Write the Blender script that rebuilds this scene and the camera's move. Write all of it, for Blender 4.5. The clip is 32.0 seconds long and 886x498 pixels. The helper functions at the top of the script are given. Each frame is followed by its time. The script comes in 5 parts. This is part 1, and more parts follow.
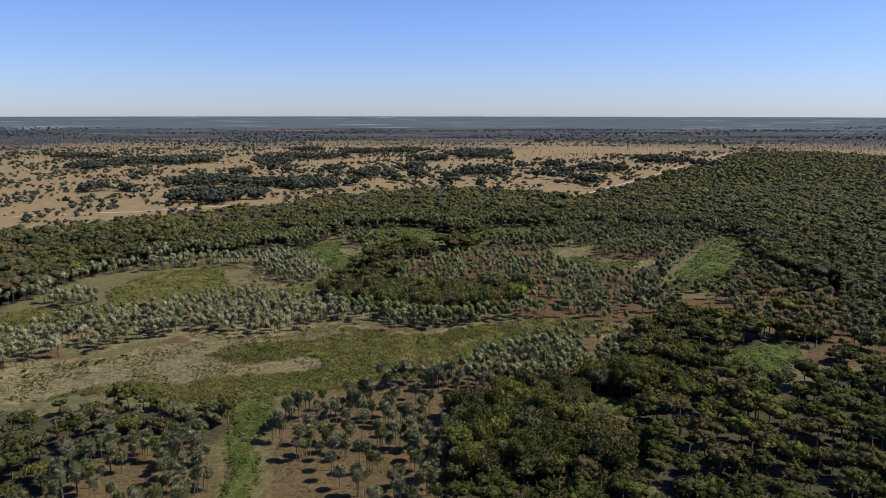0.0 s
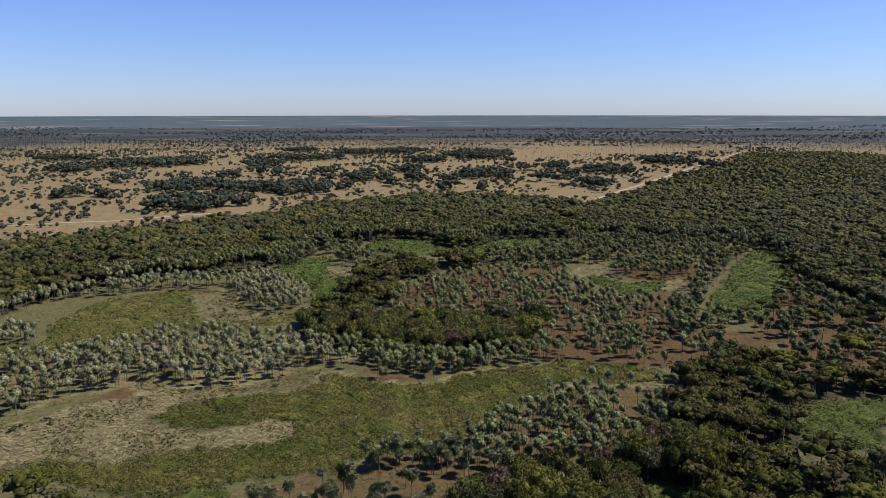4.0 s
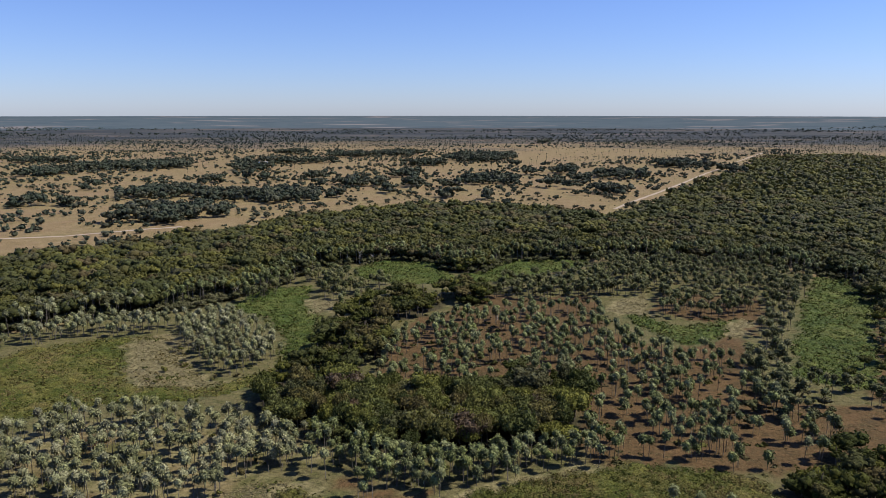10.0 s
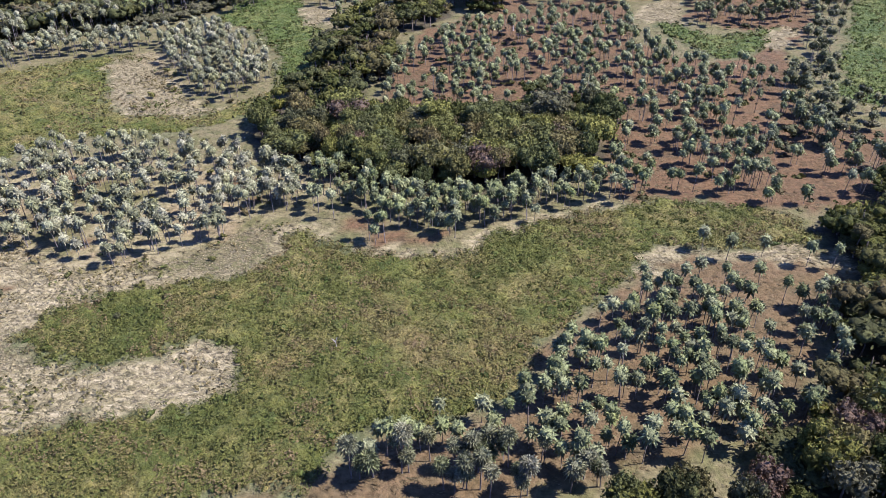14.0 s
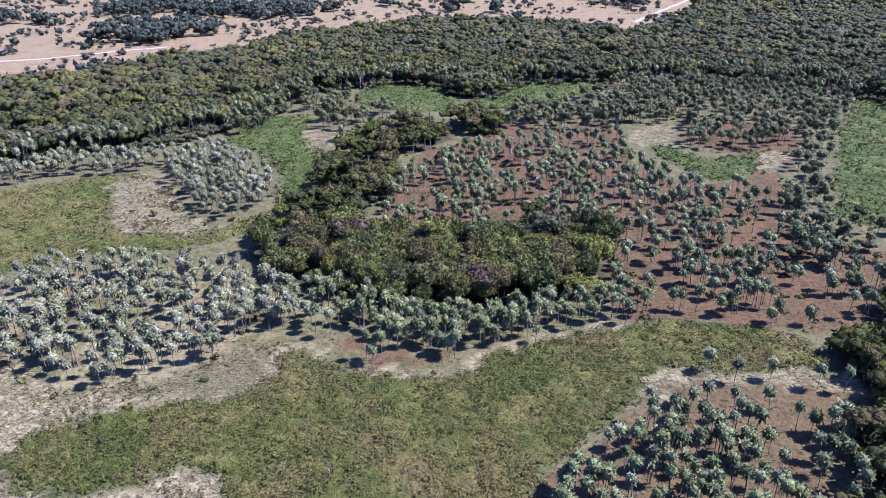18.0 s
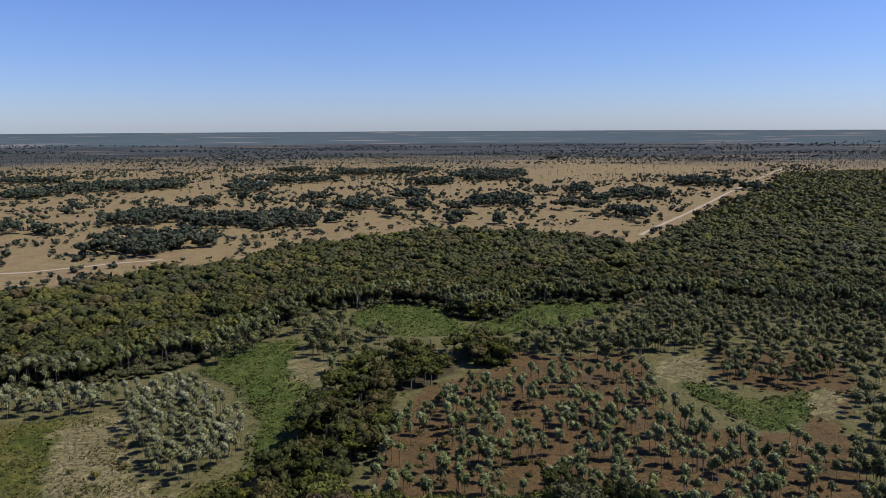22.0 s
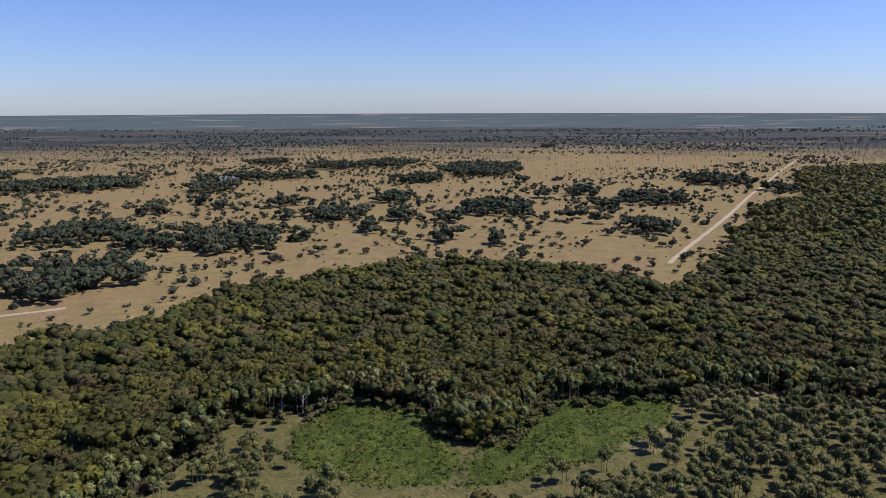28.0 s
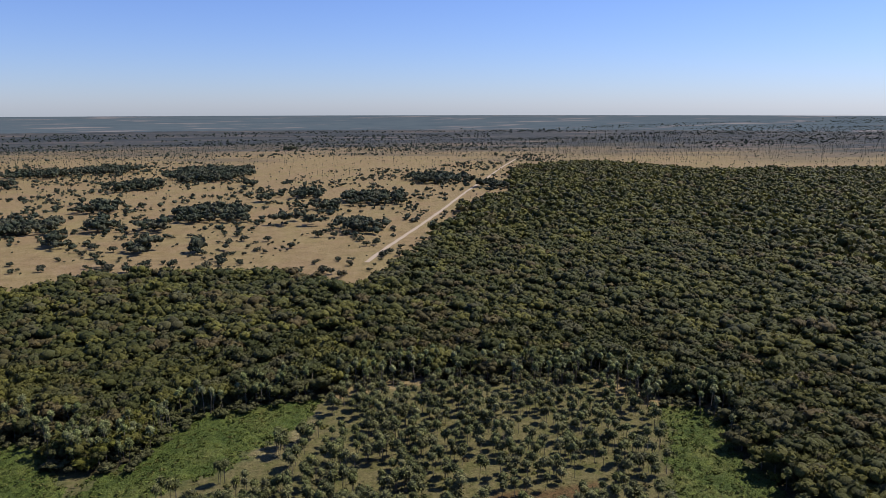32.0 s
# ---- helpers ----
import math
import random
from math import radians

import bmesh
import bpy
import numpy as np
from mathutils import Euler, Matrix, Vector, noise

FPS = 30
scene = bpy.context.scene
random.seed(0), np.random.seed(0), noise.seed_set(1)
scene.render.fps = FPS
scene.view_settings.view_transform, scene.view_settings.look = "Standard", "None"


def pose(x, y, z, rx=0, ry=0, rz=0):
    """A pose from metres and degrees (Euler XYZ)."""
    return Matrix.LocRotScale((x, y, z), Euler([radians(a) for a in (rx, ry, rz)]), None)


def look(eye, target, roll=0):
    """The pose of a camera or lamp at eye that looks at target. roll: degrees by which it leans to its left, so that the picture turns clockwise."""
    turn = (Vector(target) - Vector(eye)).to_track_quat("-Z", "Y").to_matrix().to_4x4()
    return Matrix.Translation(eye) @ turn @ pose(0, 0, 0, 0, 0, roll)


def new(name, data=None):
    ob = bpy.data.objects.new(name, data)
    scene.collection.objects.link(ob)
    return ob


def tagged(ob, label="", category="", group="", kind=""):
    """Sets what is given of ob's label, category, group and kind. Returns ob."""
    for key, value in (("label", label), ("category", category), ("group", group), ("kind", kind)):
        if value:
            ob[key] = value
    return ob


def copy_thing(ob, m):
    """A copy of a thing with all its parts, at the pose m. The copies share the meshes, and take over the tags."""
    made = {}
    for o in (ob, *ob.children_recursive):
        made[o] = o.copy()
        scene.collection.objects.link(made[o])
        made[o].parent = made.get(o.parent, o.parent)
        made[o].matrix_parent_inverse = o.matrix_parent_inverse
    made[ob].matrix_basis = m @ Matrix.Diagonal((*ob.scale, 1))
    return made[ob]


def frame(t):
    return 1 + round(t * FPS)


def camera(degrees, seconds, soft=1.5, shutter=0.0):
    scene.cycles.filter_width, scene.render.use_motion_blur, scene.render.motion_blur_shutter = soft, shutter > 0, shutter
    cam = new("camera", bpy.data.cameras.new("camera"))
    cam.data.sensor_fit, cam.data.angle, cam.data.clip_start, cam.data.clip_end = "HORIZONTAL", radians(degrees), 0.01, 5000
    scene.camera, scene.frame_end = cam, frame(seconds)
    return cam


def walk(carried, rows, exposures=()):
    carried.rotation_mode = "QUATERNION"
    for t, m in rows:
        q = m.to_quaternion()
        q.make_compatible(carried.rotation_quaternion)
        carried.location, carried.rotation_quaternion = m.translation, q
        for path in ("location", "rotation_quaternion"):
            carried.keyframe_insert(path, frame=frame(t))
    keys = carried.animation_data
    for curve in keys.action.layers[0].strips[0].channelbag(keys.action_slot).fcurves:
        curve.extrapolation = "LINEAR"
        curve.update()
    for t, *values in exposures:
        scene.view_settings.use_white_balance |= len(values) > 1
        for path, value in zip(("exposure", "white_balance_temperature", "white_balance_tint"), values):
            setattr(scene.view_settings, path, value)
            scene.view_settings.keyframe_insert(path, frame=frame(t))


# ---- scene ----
import functools

# A drone over a palm savanna: x to the right, y ahead, z up, metres.
# The clearing with its marsh bands lies at y 150 to 580, a belt of forest
# behind it to y 840, then dry savanna with thickets out to the horizon.

# ---------------------------------------------------------------- camera
LENS = 62.03
PATH = [
    # t, x, y, z, yaw to the left, pitch, roll
    (0, 0.00, 0.00, 90.02, -1.200, -10.500, 0.054),
    (1, -0.14, 14.23, 90.39, -1.224, -10.526, 0.062),
    (2, -0.21, 27.98, 90.28, -1.266, -10.538, 0.049),
    (3, -0.45, 41.62, 90.48, -1.348, -10.549, 0.022),
    (3.5, -0.38, 48.62, 90.71, -1.376, -10.586, -0.064),
    (5.5, -0.28, 76.01, 91.01, -1.467, -10.591, 0.015),
    (6, -0.42, 82.80, 90.62, -1.472, -10.547, 0.032),
    (7, -0.62, 96.31, 90.26, -1.510, -10.545, 0.015),
    (8, -0.69, 109.54, 90.14, -1.491, -10.548, 0.017),
    (9, -0.88, 122.63, 90.23, -1.499, -10.550, 0.011),
    (10, -1.21, 136.85, 90.15, -1.519, -10.557, 0.015),
    (10.5, -1.21, 143.65, 90.40, -1.564, -10.579, -0.025),
    (11, -1.37, 148.90, 90.52, -1.569, -11.770, -0.038),
    (11.5, -1.44, 152.61, 90.66, -1.533, -15.431, -0.080),
    (12, -1.55, 155.41, 90.86, -1.393, -19.165, -0.234),
    (12.5, -1.67, 156.98, 90.90, -1.185, -22.787, -0.448),
    (13, -1.77, 158.01, 90.83, -0.951, -26.456, -0.677),
    (13.5, -2.06, 158.39, 90.65, -0.835, -30.110, -0.796),
    (14, -2.63, 158.21, 90.43, -0.874, -33.649, -0.890),
    (14.5, -3.11, 158.04, 90.22, -0.961, -37.104, -0.898),
    (15, -3.15, 158.73, 90.13, -1.044, -39.900, -0.849),
    (15.5, -3.18, 159.42, 90.03, -1.128, -40.600, -0.799),
    (16, -3.21, 160.11, 89.94, -1.212, -38.000, -0.749),
    (16.5, -3.24, 160.80, 89.85, -1.296, -34.696, -0.699),
    (17, -3.19, 160.50, 89.82, -1.301, -31.399, -0.579),
    (17.5, -2.99, 160.56, 89.92, -1.243, -28.083, -0.478),
    (18, -2.87, 160.70, 90.00, -1.155, -24.669, -0.507),
    (18.5, -2.78, 160.93, 90.02, -1.094, -21.103, -0.478),
    (19, -2.89, 160.97, 90.03, -1.114, -17.444, -0.354),
    (19.5, -2.86, 160.68, 90.11, -1.094, -13.813, -0.236),
    (20, -2.99, 160.61, 90.13, -1.080, -10.132, -0.233),
    (20.5, -3.11, 160.57, 90.00, -1.096, -8.292, -0.192),
    (21, -2.98, 169.61, 90.41, -1.098, -8.440, -0.162),
    (21.5, -2.47, 184.49, 91.70, -1.092, -8.922, -0.173),
    (22, -2.04, 198.93, 93.08, -1.072, -9.441, -0.295),
    (22.5, -1.81, 212.88, 94.57, -1.106, -9.809, -0.169),
    (23, -1.62, 225.50, 96.11, -1.127, -8.953, -0.155),
    (23.5, -1.31, 238.76, 97.67, -1.124, -7.716, -0.166),
    (24, -1.02, 252.19, 99.30, -1.097, -8.146, -0.139),
    (24.5, -0.62, 265.19, 101.04, -1.104, -8.595, -0.056),
    (25, -0.20, 277.51, 102.87, -1.077, -9.087, -0.090),
    (25.5, 0.19, 289.93, 104.82, -1.009, -9.654, -0.259),
    (26, 0.42, 300.78, 106.59, -1.055, -10.123, -0.223),
    (26.5, 0.62, 309.64, 108.17, -1.101, -10.540, -0.188),
    (27, 0.80, 316.49, 109.30, -1.146, -10.841, -0.152),
    (27.5, 0.93, 320.34, 109.79, -1.192, -10.979, -0.116),
    (28, 2.86, 320.08, 109.79, -1.906, -10.999, -0.182),
    (28.5, 7.67, 319.85, 109.79, -3.736, -10.941, -0.105),
    (29, 13.60, 319.74, 109.78, -5.968, -10.885, -0.104),
    (29.5, 19.26, 319.66, 109.78, -8.094, -10.820, -0.151),
    (30, 25.33, 319.56, 109.77, -10.382, -10.804, -0.139),
    (30.5, 32.99, 318.74, 109.77, -13.281, -10.828, -0.087),
    (31, 40.32, 316.79, 109.76, -16.041, -10.850, -0.142),
    (31.5, 46.37, 315.03, 109.76, -18.375, -10.845, -0.204),
    (32, 50.89, 313.58, 109.76, -20.169, -10.857, -0.084),
]
EXPOSURES = [(0, 0.44, 6500, 10), (11.2, 0.44, 6500, 10), (11.7, 0.62, 6300, 11),
             (12.4, 1.26, 5950, 15), (13, 1.52, 5750, 25),
             (14.5, 1.6, 5500, 29), (16.5, 1.65, 5240, 31), (18.4, 1.53, 5080, 32), (19, 1.32, 5110, 26), (19.6, 0.75, 5800, 13),
             (20.2, 0.4, 6350, 10), (21.5, 0.25, 6350, 10), (25, 0.25, 6400, 10), (27.5, 0.37, 6550, 11), (32, 0.37, 6550, 11)]


def aim(x, y, z, yaw, pitch, roll):
    a, b = radians(yaw), radians(pitch)
    ahead = Vector((-math.sin(a) * math.cos(b), math.cos(a) * math.cos(b), math.sin(b)))
    eye = Vector((x, y, z))
    return look(eye, eye + ahead * 100, roll)


cam = camera(LENS, 32.0, soft=0.55)
walk(cam, [(row[0], aim(*row[1:])) for row in PATH], EXPOSURES)

# ---------------------------------------------------------------- world and sun
SUN_AZIMUTH, SUN_HEIGHT = 87.0, 51.0  # clockwise from +y, above the horizon
world = bpy.data.worlds.new("sky")
scene.world = world
world.use_nodes = True
wt = world.node_tree
sky = wt.nodes.new("ShaderNodeTexSky")
sky.sky_type = "NISHITA"
sky.sun_disc = False
sky.sun_elevation, sky.sun_rotation = radians(SUN_HEIGHT), radians(SUN_AZIMUTH)
sky.altitude, sky.air_density, sky.dust_density, sky.ozone_density = 100, 1.0, 0.2, 2.0
haze = wt.nodes.new("ShaderNodeMix")  # the dry season's haze takes the yellow out of the low sky
haze.data_type, haze.blend_type = "RGBA", "MULTIPLY"
haze.inputs[0].default_value = 1.0
haze.inputs[7].default_value = (0.715, 0.868, 1.42, 1)
wt.links.new(sky.outputs[0], haze.inputs[6])
wt.links.new(haze.outputs[2], wt.nodes["Background"].inputs[0])
wt.nodes["Background"].inputs[1].default_value = 0.0755

sun_data = bpy.data.lights.new("sun", "SUN")
sun_data.energy, sun_data.angle, sun_data.color = 5.0, radians(0.53), (1.0, 0.94, 0.84)
sun = new("sun", sun_data)
_a, _e = radians(SUN_AZIMUTH), radians(SUN_HEIGHT)
sun.matrix_world = look(
    (math.sin(_a) * math.cos(_e) * 900, math.cos(_a) * math.cos(_e) * 900, math.sin(_e) * 900), (0, 0, 0))

# ---------------------------------------------------------------- the plan
# Outlines on the ground, in metres.
MARSH = [(-79, 279), (-69, 283), (-46, 285), (-37, 286), (-36, 299), (-31, 300), (-23, 292), (-13, 291), (1, 296),
         (15, 302), (29, 307), (43, 311), (57, 313), (70, 311), (79, 306), (83, 299), (82, 292), (75, 291),
         (64, 293), (52, 294), (44, 290), (37, 282), (30, 272), (22, 263), (16, 258), (10, 251), (6, 247), (-2, 243),
         (-9, 241), (-15, 240), (-18, 236), (-21, 232), (-24, 229), (-47, 225), (-58, 224), (-78, 227), (-104, 225),
         (-125, 223), (-74, 243), (-66, 246), (-52, 249), (-44, 251), (-38, 254), (-40, 259), (-48, 262), (-62, 260),
         (-73, 263), (-82, 267)]
MARSH_LUSH = [(-66, 224), (-51, 226), (-44, 208), (-44, 189), (-43, 173), (-42, 157), (-49, 157), (-52, 176),
              (-56, 197)]
PALE_NEAR = [(-94, 286), (-80, 286), (-59, 287), (-39, 287), (-38, 303), (-31, 303), (-24, 295), (-14, 293),
             (-12, 292), (-23, 291), (-30, 299), (-35, 297), (-36, 285), (-46, 284), (-69, 282), (-78, 278),
             (-81, 272), (-85, 267), (-138, 249), (-147, 245), (-157, 261), (-138, 264), (-119, 268), (-102, 282),
             (-77, 287)]
PALE_TONGUE = [(-85, 267), (-73, 263), (-61, 260), (-48, 261), (-40, 259), (-39, 255), (-44, 251), (-52, 250),
               (-66, 246), (-74, 244), (-126, 225), (-146, 222), (-162, 249), (-141, 247)]
PALE_EDGE = [(-24, 295), (-14, 294), (2, 298), (15, 304), (29, 309), (43, 313), (43, 311), (29, 307), (15, 302),
             (1, 296), (-13, 291), (-23, 292)]
PALE_SPIT = [(34, 279), (44, 289), (53, 294), (67, 294), (75, 291), (84, 282), (82, 280), (74, 287), (63, 290),
             (53, 290), (45, 284), (38, 278)]
RED_NEAR = [(41, 282), (50, 290), (63, 291), (81, 288), (83, 280), (74, 267), (63, 255), (56, 244), (43, 235),
            (28, 232), (14, 230), (8, 225), (7, 192), (7, 167), (4, 138), (-35, 139), (-40, 167), (-41, 189),
            (-46, 220), (-18, 234), (-14, 238), (-2, 242), (5, 245), (16, 256), (29, 269)]
PALMS_SPIT = [(37, 273), (47, 275), (60, 273), (78, 272), (75, 265), (63, 252), (57, 242), (45, 233), (27, 230),
              (14, 227), (-21, 228), (-16, 232), (-9, 237), (4, 241), (12, 246), (16, 252), (28, 264)]
PALMS_NEAR = [(-44, 206), (-28, 216), (-12, 226), (2, 216), (7, 192), (6, 167), (4, 138), (-8, 143), (-19, 162),
              (-27, 167), (-41, 186)]
RED_CORNER = [(-89, 187), (-82, 195), (-61, 199), (-53, 176), (-48, 152), (-82, 140), (-91, 166)]
WOOD_CORNER = [(-129, 212), (-113, 213), (-92, 217), (-76, 219), (-63, 216), (-56, 197), (-58, 191), (-74, 199),
               (-88, 190), (-89, 174), (-90, 163), (-82, 140), (-124, 141), (-161, 188)]
WOOD_NEAR = [(8, 218), (22, 226), (44, 225), (50, 213), (50, 184), (52, 158), (48, 134), (1, 135), (6, 164), (6, 188)]
MARSH_GULLY = [(53, 224), (63, 222), (55, 187), (54, 168), (56, 150), (51, 150), (50, 184), (49, 204)]
WOOD_RIGHT = [(56, 248), (69, 251), (82, 238), (93, 231), (105, 228), (126, 233), (165, 249), (237, 254), (123, 123),
              (52, 125), (55, 160), (56, 187), (63, 217), (55, 227)]
MARSH_POCKET = [(120, 275), (145, 279), (137, 256), (125, 237), (110, 240), (110, 256)]
WOOD_MID = [(86, 288), (110, 317), (132, 303), (144, 287), (165, 289), (160, 274), (144, 269), (147, 279),
            (120, 275), (110, 256), (108, 240), (93, 231), (82, 240), (71, 257)]
TAN_RIGHT = [(140, 331), (168, 383), (194, 380), (216, 376), (237, 367), (298, 356), (237, 254), (165, 249),
             (137, 256), (144, 269), (160, 274), (165, 289), (144, 287), (134, 308)]
TAN_STRIP = [(229, 512), (210, 458), (205, 406), (212, 380), (168, 383), (140, 333), (136, 368), (152, 384),
             (180, 424), (218, 484)]
PALMS_RIGHT = [(212, 364), (231, 357), (267, 334), (227, 267), (185, 282), (181, 307)]
MARSH_LEFT = [(-215, 312), (-194, 326), (-172, 334), (-153, 344), (-163, 374), (-157, 414), (-141, 424), (-122, 430),
              (-114, 407), (-104, 378), (-98, 371), (-82, 373), (-67, 379), (-57, 392), (-57, 407), (-62, 431),
              (-71, 449), (-89, 472), (-89, 490), (-80, 509), (-63, 514), (-54, 470), (-48, 449), (-47, 425),
              (-45, 409), (-49, 397), (-54, 385), (-57, 372), (-72, 363), (-87, 358), (-109, 353), (-146, 333),
              (-161, 311), (-177, 297), (-197, 285)]
MARSH_CHANNEL = [(-57, 388), (-56, 407), (-61, 431), (-70, 449), (-89, 474), (-90, 490), (-80, 510), (-62, 515),
                 (-52, 470), (-46, 449), (-45, 425), (-43, 409), (-47, 396), (-52, 384)]
PALE_LEFT = [(-122, 428), (-104, 432), (-96, 415), (-82, 396), (-77, 384), (-68, 383), (-66, 379), (-82, 373),
             (-98, 371), (-103, 377), (-115, 407)]
PALMS_CLUSTER = [(-107, 441), (-99, 451), (-90, 457), (-77, 441), (-60, 416), (-57, 400), (-63, 391), (-68, 382),
                 (-77, 383), (-86, 396), (-98, 422)]
PALMS_EDGE = [(-216, 314), (-197, 332), (-189, 355), (-191, 379), (-186, 400), (-159, 417), (-148, 422), (-139, 428),
              (-123, 431), (-102, 434), (-105, 448), (-128, 445), (-148, 440), (-166, 432), (-193, 409), (-200, 379),
              (-208, 351), (-229, 335)]
PALMS_COPSE = [(-184, 347), (-160, 355), (-151, 336), (-174, 332)]
PALMS_LEFT = [(-188, 271), (-172, 287), (-160, 300), (-143, 320), (-105, 342), (-90, 345), (-75, 345), (-56, 344),
              (-49, 335), (-34, 327), (-30, 317), (-34, 310), (-46, 311), (-49, 302), (-55, 298), (-59, 295),
              (-72, 291), (-81, 295), (-90, 299), (-123, 279), (-127, 267), (-142, 256), (-150, 249), (-167, 238)]
PALMS_ISLAND = [(-35, 325), (-21, 311), (-11, 305), (1, 302), (10, 303), (20, 306), (36, 312), (45, 315), (45, 322),
                (30, 319), (16, 316), (2, 314), (-11, 317), (-24, 324)]
RED_LEFT = [(-188, 271), (-172, 287), (-143, 320), (-90, 345), (-56, 344), (-34, 327), (-19, 310), (-8, 305),
            (9, 302), (23, 307), (15, 305), (2, 299), (-11, 295), (-21, 296), (-31, 302), (-36, 303), (-37, 288),
            (-56, 286), (-79, 286), (-122, 275), (-140, 252), (-163, 233)]
ISLAND = [(-55, 353), (-50, 374), (-48, 389), (-43, 406), (-41, 424), (-39, 451), (-18, 448), (-15, 430), (-16, 402),
          (-23, 392), (-23, 377), (-13, 365), (4, 363), (21, 364), (30, 376), (48, 368), (50, 355), (47, 336),
          (39, 326), (25, 322), (17, 321), (2, 316), (-11, 319), (-25, 327), (-37, 333), (-47, 339)]
ISLAND_TOP = [(-32, 466), (-21, 479), (-3, 485), (7, 478), (6, 467), (-1, 455), (-17, 449), (-28, 449)]
BUSH_TOP = [(8, 500), (29, 504), (33, 489), (29, 478), (9, 476)]
RED = [(-14, 430), (-2, 455), (36, 491), (76, 491), (82, 467), (74, 432), (85, 417), (100, 410), (109, 412),
       (127, 422), (126, 404), (109, 360), (120, 356), (129, 351), (148, 347), (125, 312), (100, 303), (85, 303),
       (79, 309), (57, 313), (43, 313), (47, 333), (51, 359), (47, 374), (30, 379), (21, 367), (4, 367), (-13, 369),
       (-16, 394)]
RED_TOP = [(105, 462), (122, 446), (133, 448), (127, 422), (135, 423), (153, 459), (163, 494), (119, 486)]
PALE_RIGHT = [(82, 463), (95, 485), (110, 491), (105, 466), (101, 452), (89, 453)]
PALE_SIDE = [(134, 450), (136, 440), (133, 423), (124, 415), (122, 420)]
MARSH_STRIP = [(90, 456), (100, 451), (109, 437), (131, 447), (129, 431), (119, 416), (104, 411), (96, 423),
               (88, 435)]
MARSH_TOP = [(-36, 575), (-19, 584), (-2, 579), (8, 570), (11, 556), (13, 534), (9, 521), (-14, 520), (-31, 530),
             (-42, 537), (-40, 557)]
MARSH_TOP_RIGHT = [(13, 534), (24, 550), (38, 564), (48, 578), (66, 582), (99, 585), (95, 561), (75, 544), (61, 532),
                   (42, 523), (24, 519), (12, 521)]
WOOD_SPUR = [(9, 551), (29, 547), (38, 562), (38, 581), (29, 587), (13, 591)]
PALE_MID = [(-61, 487), (-47, 492), (-43, 463), (-54, 459)]
PALE_TOP = [(66, 542), (76, 548), (95, 568), (93, 559), (81, 541), (70, 532)]
MARSH_RIGHT = [(211, 526), (222, 534), (234, 517), (222, 482), (187, 424), (160, 384), (146, 364), (134, 362),
               (126, 376), (140, 405), (168, 453)]
WOOD_EDGE = [(84, 298), (94, 302), (104, 306), (122, 306), (76, 224), (47, 224), (45, 228), (51, 235), (58, 243),
             (62, 251), (73, 258), (82, 274), (84, 288)]
PALE_FRINGE = [(-102, 302), (-78, 292), (-61, 296), (-50, 300), (-39, 305), (-39, 287), (-59, 287), (-80, 286),
               (-94, 286)]
PALMS_RED = [(-15, 423), (-2, 440), (32, 466), (79, 461), (74, 431), (83, 411), (96, 400), (113, 402), (124, 392),
             (139, 404), (142, 374), (107, 313), (89, 302), (70, 314), (44, 313), (49, 333), (52, 354), (46, 371),
             (21, 365), (-13, 363), (-16, 384)]
PALMS_TOP = [(105, 582), (134, 584), (168, 571), (198, 561), (217, 555), (212, 528), (168, 454), (141, 416),
             (120, 368), (127, 396), (135, 423), (153, 459), (163, 494), (116, 477), (116, 499), (86, 513)]
PALMS_KNOT = [(110, 470), (158, 481), (148, 455), (122, 448), (105, 452)]
PALMS_TOP_LEFT = [(-62, 500), (-62, 534), (-40, 551), (-20, 517), (-19, 495), (-44, 486)]
PALMS_CHANNEL = [(-92, 488), (-82, 508), (-66, 552), (-57, 534), (-73, 500), (-84, 481)]
PALMS_FILL = [(34, 494), (74, 483), (108, 487), (116, 502), (82, 522), (52, 509)]
PALMS_MID = [(-48, 487), (-34, 491), (-21, 479), (-28, 448), (-40, 448), (-43, 463)]
BUSH_FRONT = [(-24, 496), (-8, 503), (20, 504), (36, 500), (33, 490), (23, 475), (-20, 477)]
PALMS_POCKET = [(-60, 551), (-45, 568), (-33, 546), (-17, 526), (-16, 509), (-32, 492), (-51, 498)]
PALMS_BAY = [(35, 520), (60, 528), (94, 557), (144, 574), (111, 481), (37, 484)]
FOREST_FRONT = [(-170, 439), (-153, 450), (-135, 461), (-116, 472), (-110, 484), (-97, 491), (-88, 508), (-78, 527),
                (-71, 552), (-66, 571), (-39, 575), (-19, 586), (-4, 582), (8, 572), (11, 556), (29, 548), (38, 563),
                (48, 579), (66, 582), (100, 586), (106, 589), (137, 590), (170, 578), (202, 568), (220, 561),
                (219, 536), (238, 525), (224, 496)]
FOREST_LEFT = [(-257, 283), (-217, 316), (-199, 336), (-195, 367), (-195, 387), (-191, 403)]
FOREST_RIGHT = [(218, 491), (210, 458), (204, 406), (217, 349), (236, 290)]
FOREST_BACK = [(-335, 503), (-278, 552), (-248, 578), (-221, 587), (-194, 627), (-167, 655), (-143, 666),
               (-123, 697), (-102, 745), (-60, 775), (-13, 803), (18, 818), (67, 808), (114, 786), (147, 734)]
FOREST_SIDE = [(168, 748), (212, 819), (249, 873), (283, 940), (372, 1086), (440, 1131), (538, 1326), (596, 1465),
               (683, 1544), (805, 1586), (867, 1509), (903, 1343)]
ROAD_RIGHT = [(179, 823), (212, 878), (254, 946), (314, 1044), (415, 1217), (502, 1358), (634, 1579), (771, 1795)]
